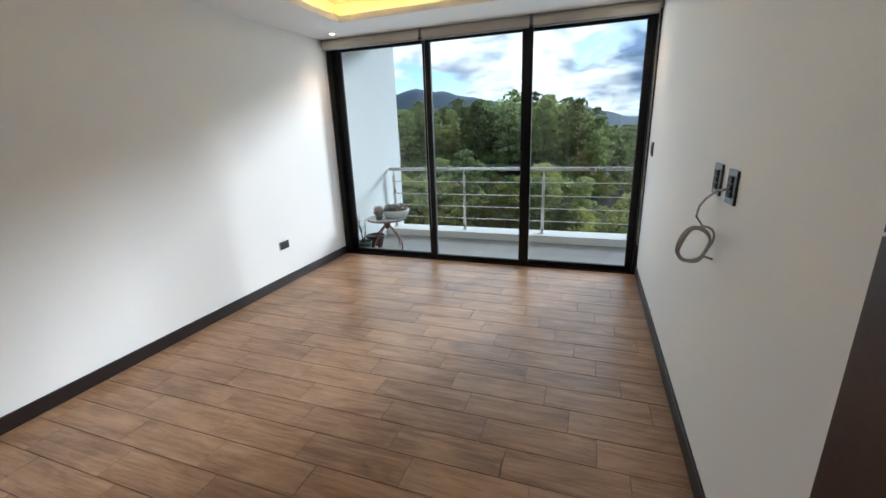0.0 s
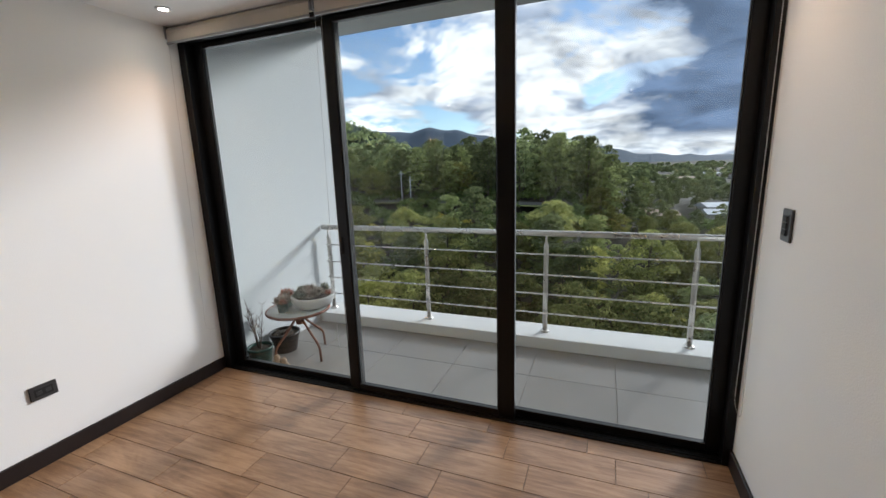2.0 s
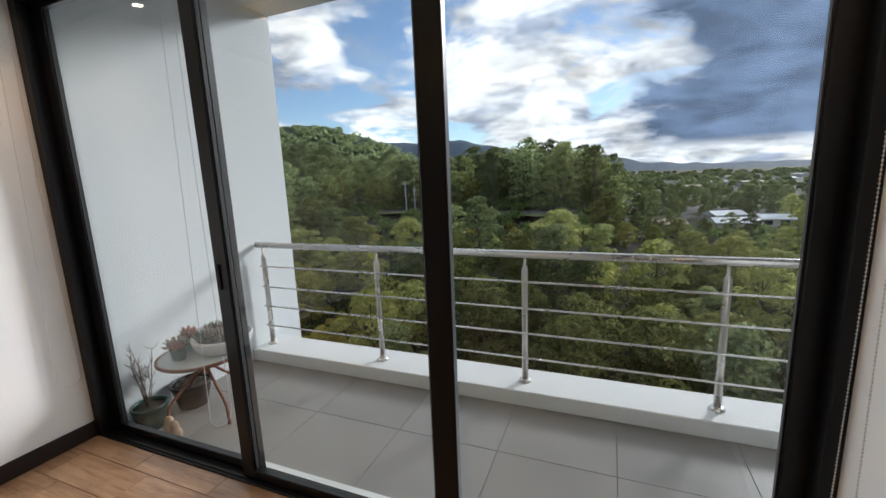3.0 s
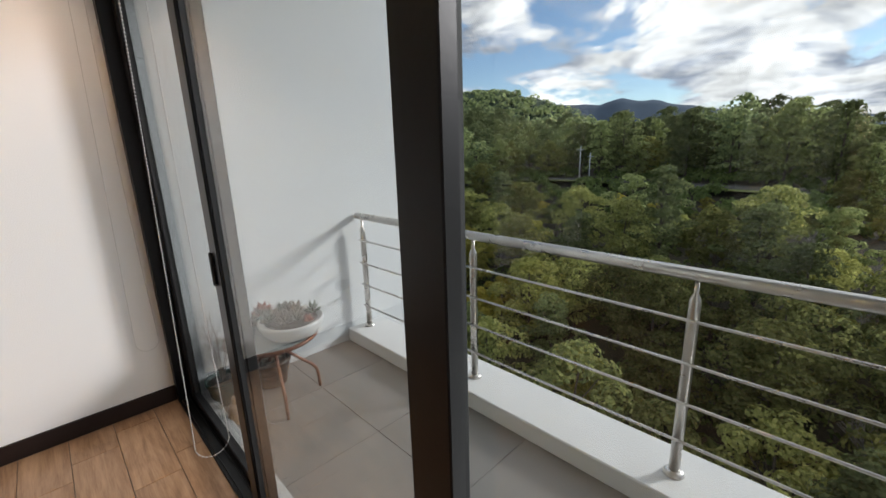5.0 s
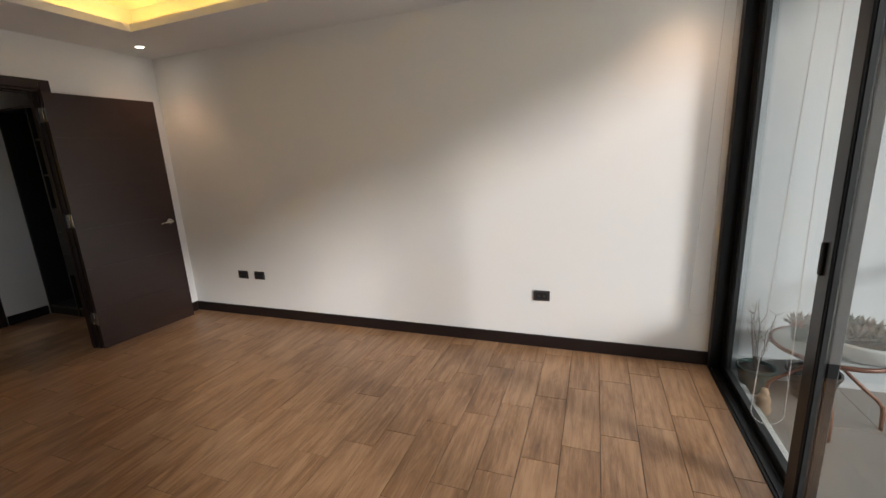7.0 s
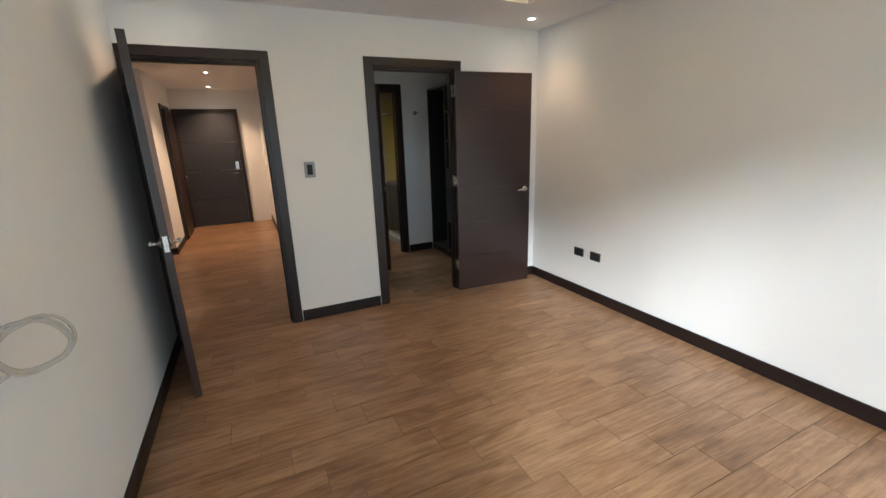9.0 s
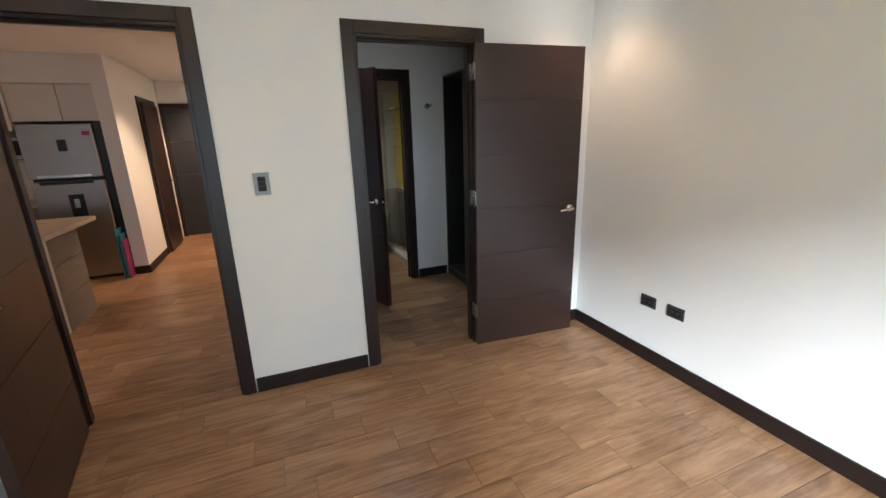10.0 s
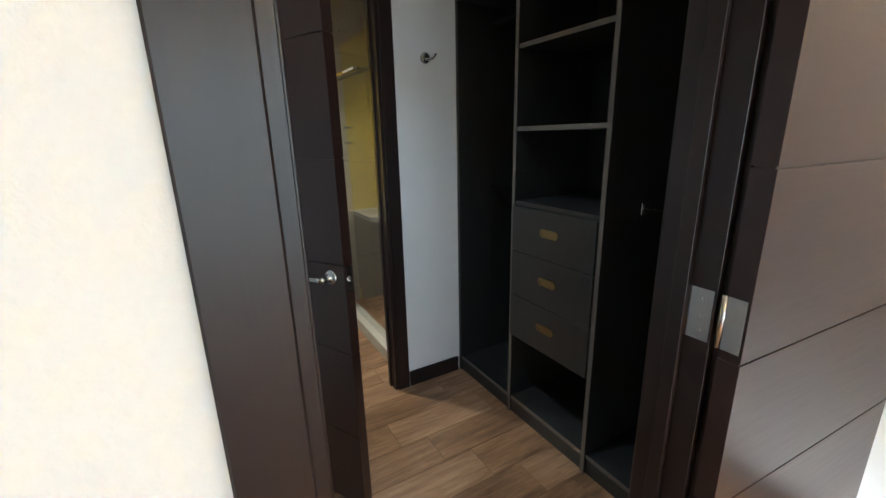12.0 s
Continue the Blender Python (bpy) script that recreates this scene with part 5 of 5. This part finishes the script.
def house(name, label, az, r, w, d, h, turn, roofm, pitch=1.2):
    a = radians(az)
    x, y = r * math.sin(a), r * math.cos(a)
    z = ground_z(x, y) - 0.2
    t = thing(name, label, "building", (x, y, z))
    m = Matrix.Translation((x, y, z)) @ Matrix.Rotation(radians(turn), 4, "Z")
    part("wall", place(boxes((-w / 2, w / 2, -d / 2, d / 2, 0, h)), m), HOUSEW, t)
    bm = bmesh.new()
    o = 0.7
    v = [bm.verts.new(p) for p in ((-w / 2 - o, -d / 2 - o, h), (w / 2 + o, -d / 2 - o, h), (w / 2 + o, d / 2 + o, h), (-w / 2 - o, d / 2 + o, h),
                                   (-w / 2 - o, 0, h + pitch), (w / 2 + o, 0, h + pitch), (-w / 2 - o, -d / 2 - o, h - 0.25), (w / 2 + o, -d / 2 - o, h - 0.25), (w / 2 + o, d / 2 + o, h - 0.25), (-w / 2 - o, d / 2 + o, h - 0.25))]
    for f in ((0, 1, 5, 4), (2, 3, 4, 5), (6, 7, 1, 0), (8, 9, 3, 2), (7, 8, 2, 1), (9, 6, 0, 3), (1, 2, 5), (3, 0, 4), (6, 9, 8, 7)):
        bm.faces.new([v[i] for i in f])
    part("roof", place(bm, m), roofm, t)
    n = max(2, int(w / 4))
    for i in range(n):
        cx = -w / 2 + w * (i + 0.5) / n
        part("window", place(boxes((cx - 1.1, cx + 1.1, -d / 2 - 0.06, -d / 2 - 0.005, 1.0, 2.4)), m), DARKWIN, t)


house("school_building", "long low building with a pale metal roof below the ridge", 14.6, 150, 11, 7, 2.8, 8, METAL_ROOF)
house("school_building", "long low building with a pale metal roof below the ridge", 18.2, 160, 8, 6, 2.9, -6, METAL_ROOF)
house("school_building", "low building with a white metal roof among trees", 13.6, 163, 9, 6, 3.2, 20, METAL_ROOF)
house("house", "small house with a tan roof among the trees", 8.3, 142, 7, 5, 2.8, 12, TAN_ROOF)
house("house", "small house with a tan roof among the trees", 6.6, 146, 4.5, 4, 2.6, -10, TAN_ROOF)
for i, (az, r) in enumerate(((9, 420), (12, 520), (15, 470), (18, 600), (21, 500), (24, 430), (13, 700), (19, 760), (27, 620))):
    house("house", "small pale house on the distant plain", az, r, 20, 10, 4, 15 * i, METAL_ROOF if i % 2 else TAN_ROOF)


def road():
    bm = bmesh.new()
    n = 30
    prev = None
    for i in range(n + 1):
        x = -78 + i * 2.7
        y = 111.5 + 0.9 * math.sin(x * 0.05)
        c = [bm.verts.new((x, y + o, max(ground_z(x, y + o), ground_z(x, y)) + 0.25)) for o in (-3.2, 3.2)]
        if prev:
            bm.faces.new((prev[0], c[0], c[1], prev[1]))
        prev = c
    structure("road", bm, ASPH, "narrow asphalt road along the ridge")
    LAWN = mat("sunlit_grass", (0.17, 0.20, 0.05), 0.9, vary=0.3, scale=0.6, bump=0.3, bump_scale=8)
    bm = bmesh.new()
    prev = None
    for i in range(n + 1):
        x = -78 + i * 2.7
        y = 111.5 + 0.9 * math.sin(x * 0.05)
        c = [bm.verts.new((x, y + o, max(ground_z(x, y + o), ground_z(x, y)) + 0.2)) for o in (-6.4, -3.3)]
        if prev:
            bm.faces.new((prev[0], c[0], c[1], prev[1]))
        prev = c
    structure("verge", bm, LAWN, "sunlit grass verge of the ridge road")
    for x in (-56.0, -55.0 + 2.0):
        y = 113.5
        z = ground_z(x, y)
        p = thing("utility_pole", "pale concrete utility pole beside the ridge road", "utility pole", (x, y, z))
        part("pole", tube([(x, y, z), (x, y, z + 9.5 - (x > -55) * 2)], 0.22, 8, taper=0.13), CONC, p)
        part("crossarm", tube([(x - 1.0, y, z + 8.4 - (x > -55) * 2), (x + 1.0, y, z + 8.4 - (x > -55) * 2)], 0.09, 6), CONC, p)


road()


def bare_tree(x, y, s):
    z = ground_z(x, y)
    t = thing("bare_tree", "leafless pale grey tree on the shaded slope", "tree", (x, y, z), "bare trees")
    bm = bmesh.new()

    def grow(p, d, ln, r, k):
        q = p + d * ln
        tube([p, p + d * ln * 0.5 + Vector((0, 0, 0.03 * ln)), q], r, 5, bm, r * 0.6)
        if k:
            for _ in range(3):
                grow(q, (d + Vector((random.uniform(-1, 1), random.uniform(-1, 1), random.uniform(-0.1, 0.7))) * 0.8).normalized(), ln * 0.74, r * 0.6, k - 1)
    grow(Vector((x, y, z - 0.2)), Vector((0.05, 0, 1)).normalized(), 3.2 * s, 0.26 * s, 4)
    part("trunk", bm, PALEB, t)


PALEB = mat("pale_dead_wood", (0.26, 0.235, 0.21), 0.85, vary=0.15)
random.seed(4)
bare_tree(-0.5, 72, 1.25)
bare_tree(7.0, 46, 1.0)
bare_tree(-33, 54, 0.8)


# ---- floor pieces ----
PW, PL, JW = 0.185, 0.551, 0.0024
floor_ob = bpy.data.objects["floor"]


def piece_mesh(name, lx, ly, h, bevel, material):
    bm = boxes((0, lx, 0, ly, -h, 0))
    me = bpy.data.meshes.new(name)
    top = [v for v in bm.verts if v.co.z > -h / 2]
    for v in top:                           # eased top edge
        v.co.x += bevel if v.co.x < lx / 2 else -bevel
        v.co.y += bevel if v.co.y < ly / 2 else -bevel
    bmesh.ops.recalc_face_normals(bm, faces=bm.faces)
    bm.to_mesh(me)
    bm.free()
    me.materials.append(material)
    return me


PIECES = {}


def plank(name, x0, x1, y0, y1, z, h, bevel, material, parent):
    key = (name, round(x1 - x0, 3), round(y1 - y0, 3))
    if key not in PIECES:
        PIECES[key] = piece_mesh(name, key[1], key[2], h, bevel, material)
    ob = new(name, PIECES[key])
    ob.location = (x0, y0, z)
    ob.parent = parent
    ob.matrix_parent_inverse = parent.matrix_basis.inverted()


def plank_rows(xa, xb, ya, yb):
    """Planks of the running bond inside a rectangle, as x0, x1, y0, y1."""
    k0, k1 = int((-0.125 - yb) / PW) - 1, int((-0.125 - ya) / PW) + 2
    for k in range(k0, k1):
        a, b = -0.125 - PW * (k + 1), -0.125 - PW * k
        y0, y1 = max(a, ya), min(b, yb)
        if y1 - y0 < 0.01:
            continue
        x = 3.017 + 0.1385 * (k - 9)
        x -= PL * math.ceil((x - xa) / PL)
        while x < xb:
            x0, x1 = max(x, xa), min(x + PL, xb)
            if x1 - x0 > 0.01:
                yield x0 + JW / 2, x1 - JW / 2, y0 + JW / 2, y1 - JW / 2
            x += PL


for r in plank_rows(0.0, W, -D, 0.0):
    plank("plank", *r, 0.0, 0.006, 0.0012, WOODT, floor_ob)
rest = bmesh.new()
for area in ((0.0, 2.25, -7.77, Y1 + 0.0), (*OPEN2, Y1, -D), (*OPEN1, Y1, -D), (2.37, 3.80, -10.2, Y1), (3.80, 8.0, -8.0, Y1), (3.95, 8.0, -8.78, -8.0), (W + 0.12, 8.0, Y1, 0.0)):
    for r in plank_rows(*area):
        box(rest, *r, -0.006, 0.0)
tagged(part("far_planks", rest, WOODT, floor_ob, "wood-look planks of the closet, bathroom and living room"), kind="stuff")
bf = bpy.data.objects["balcony_floor"]
x = 0.0
cols = [0.0, 0.46, 1.07, 1.68, 2.29, 2.90, 3.51, 4.12, 4.73, 5.34, 5.95, 6.56, 7.17, 7.498]
for a, b in zip(cols, cols[1:]):
    for y0, y1 in ((0.173, 0.70), (0.703, 1.188)):
        plank("tile", a + 0.0015, b - 0.0015, y0, y1, BALC_Z, 0.004, 0.0008, BTILE, bf)
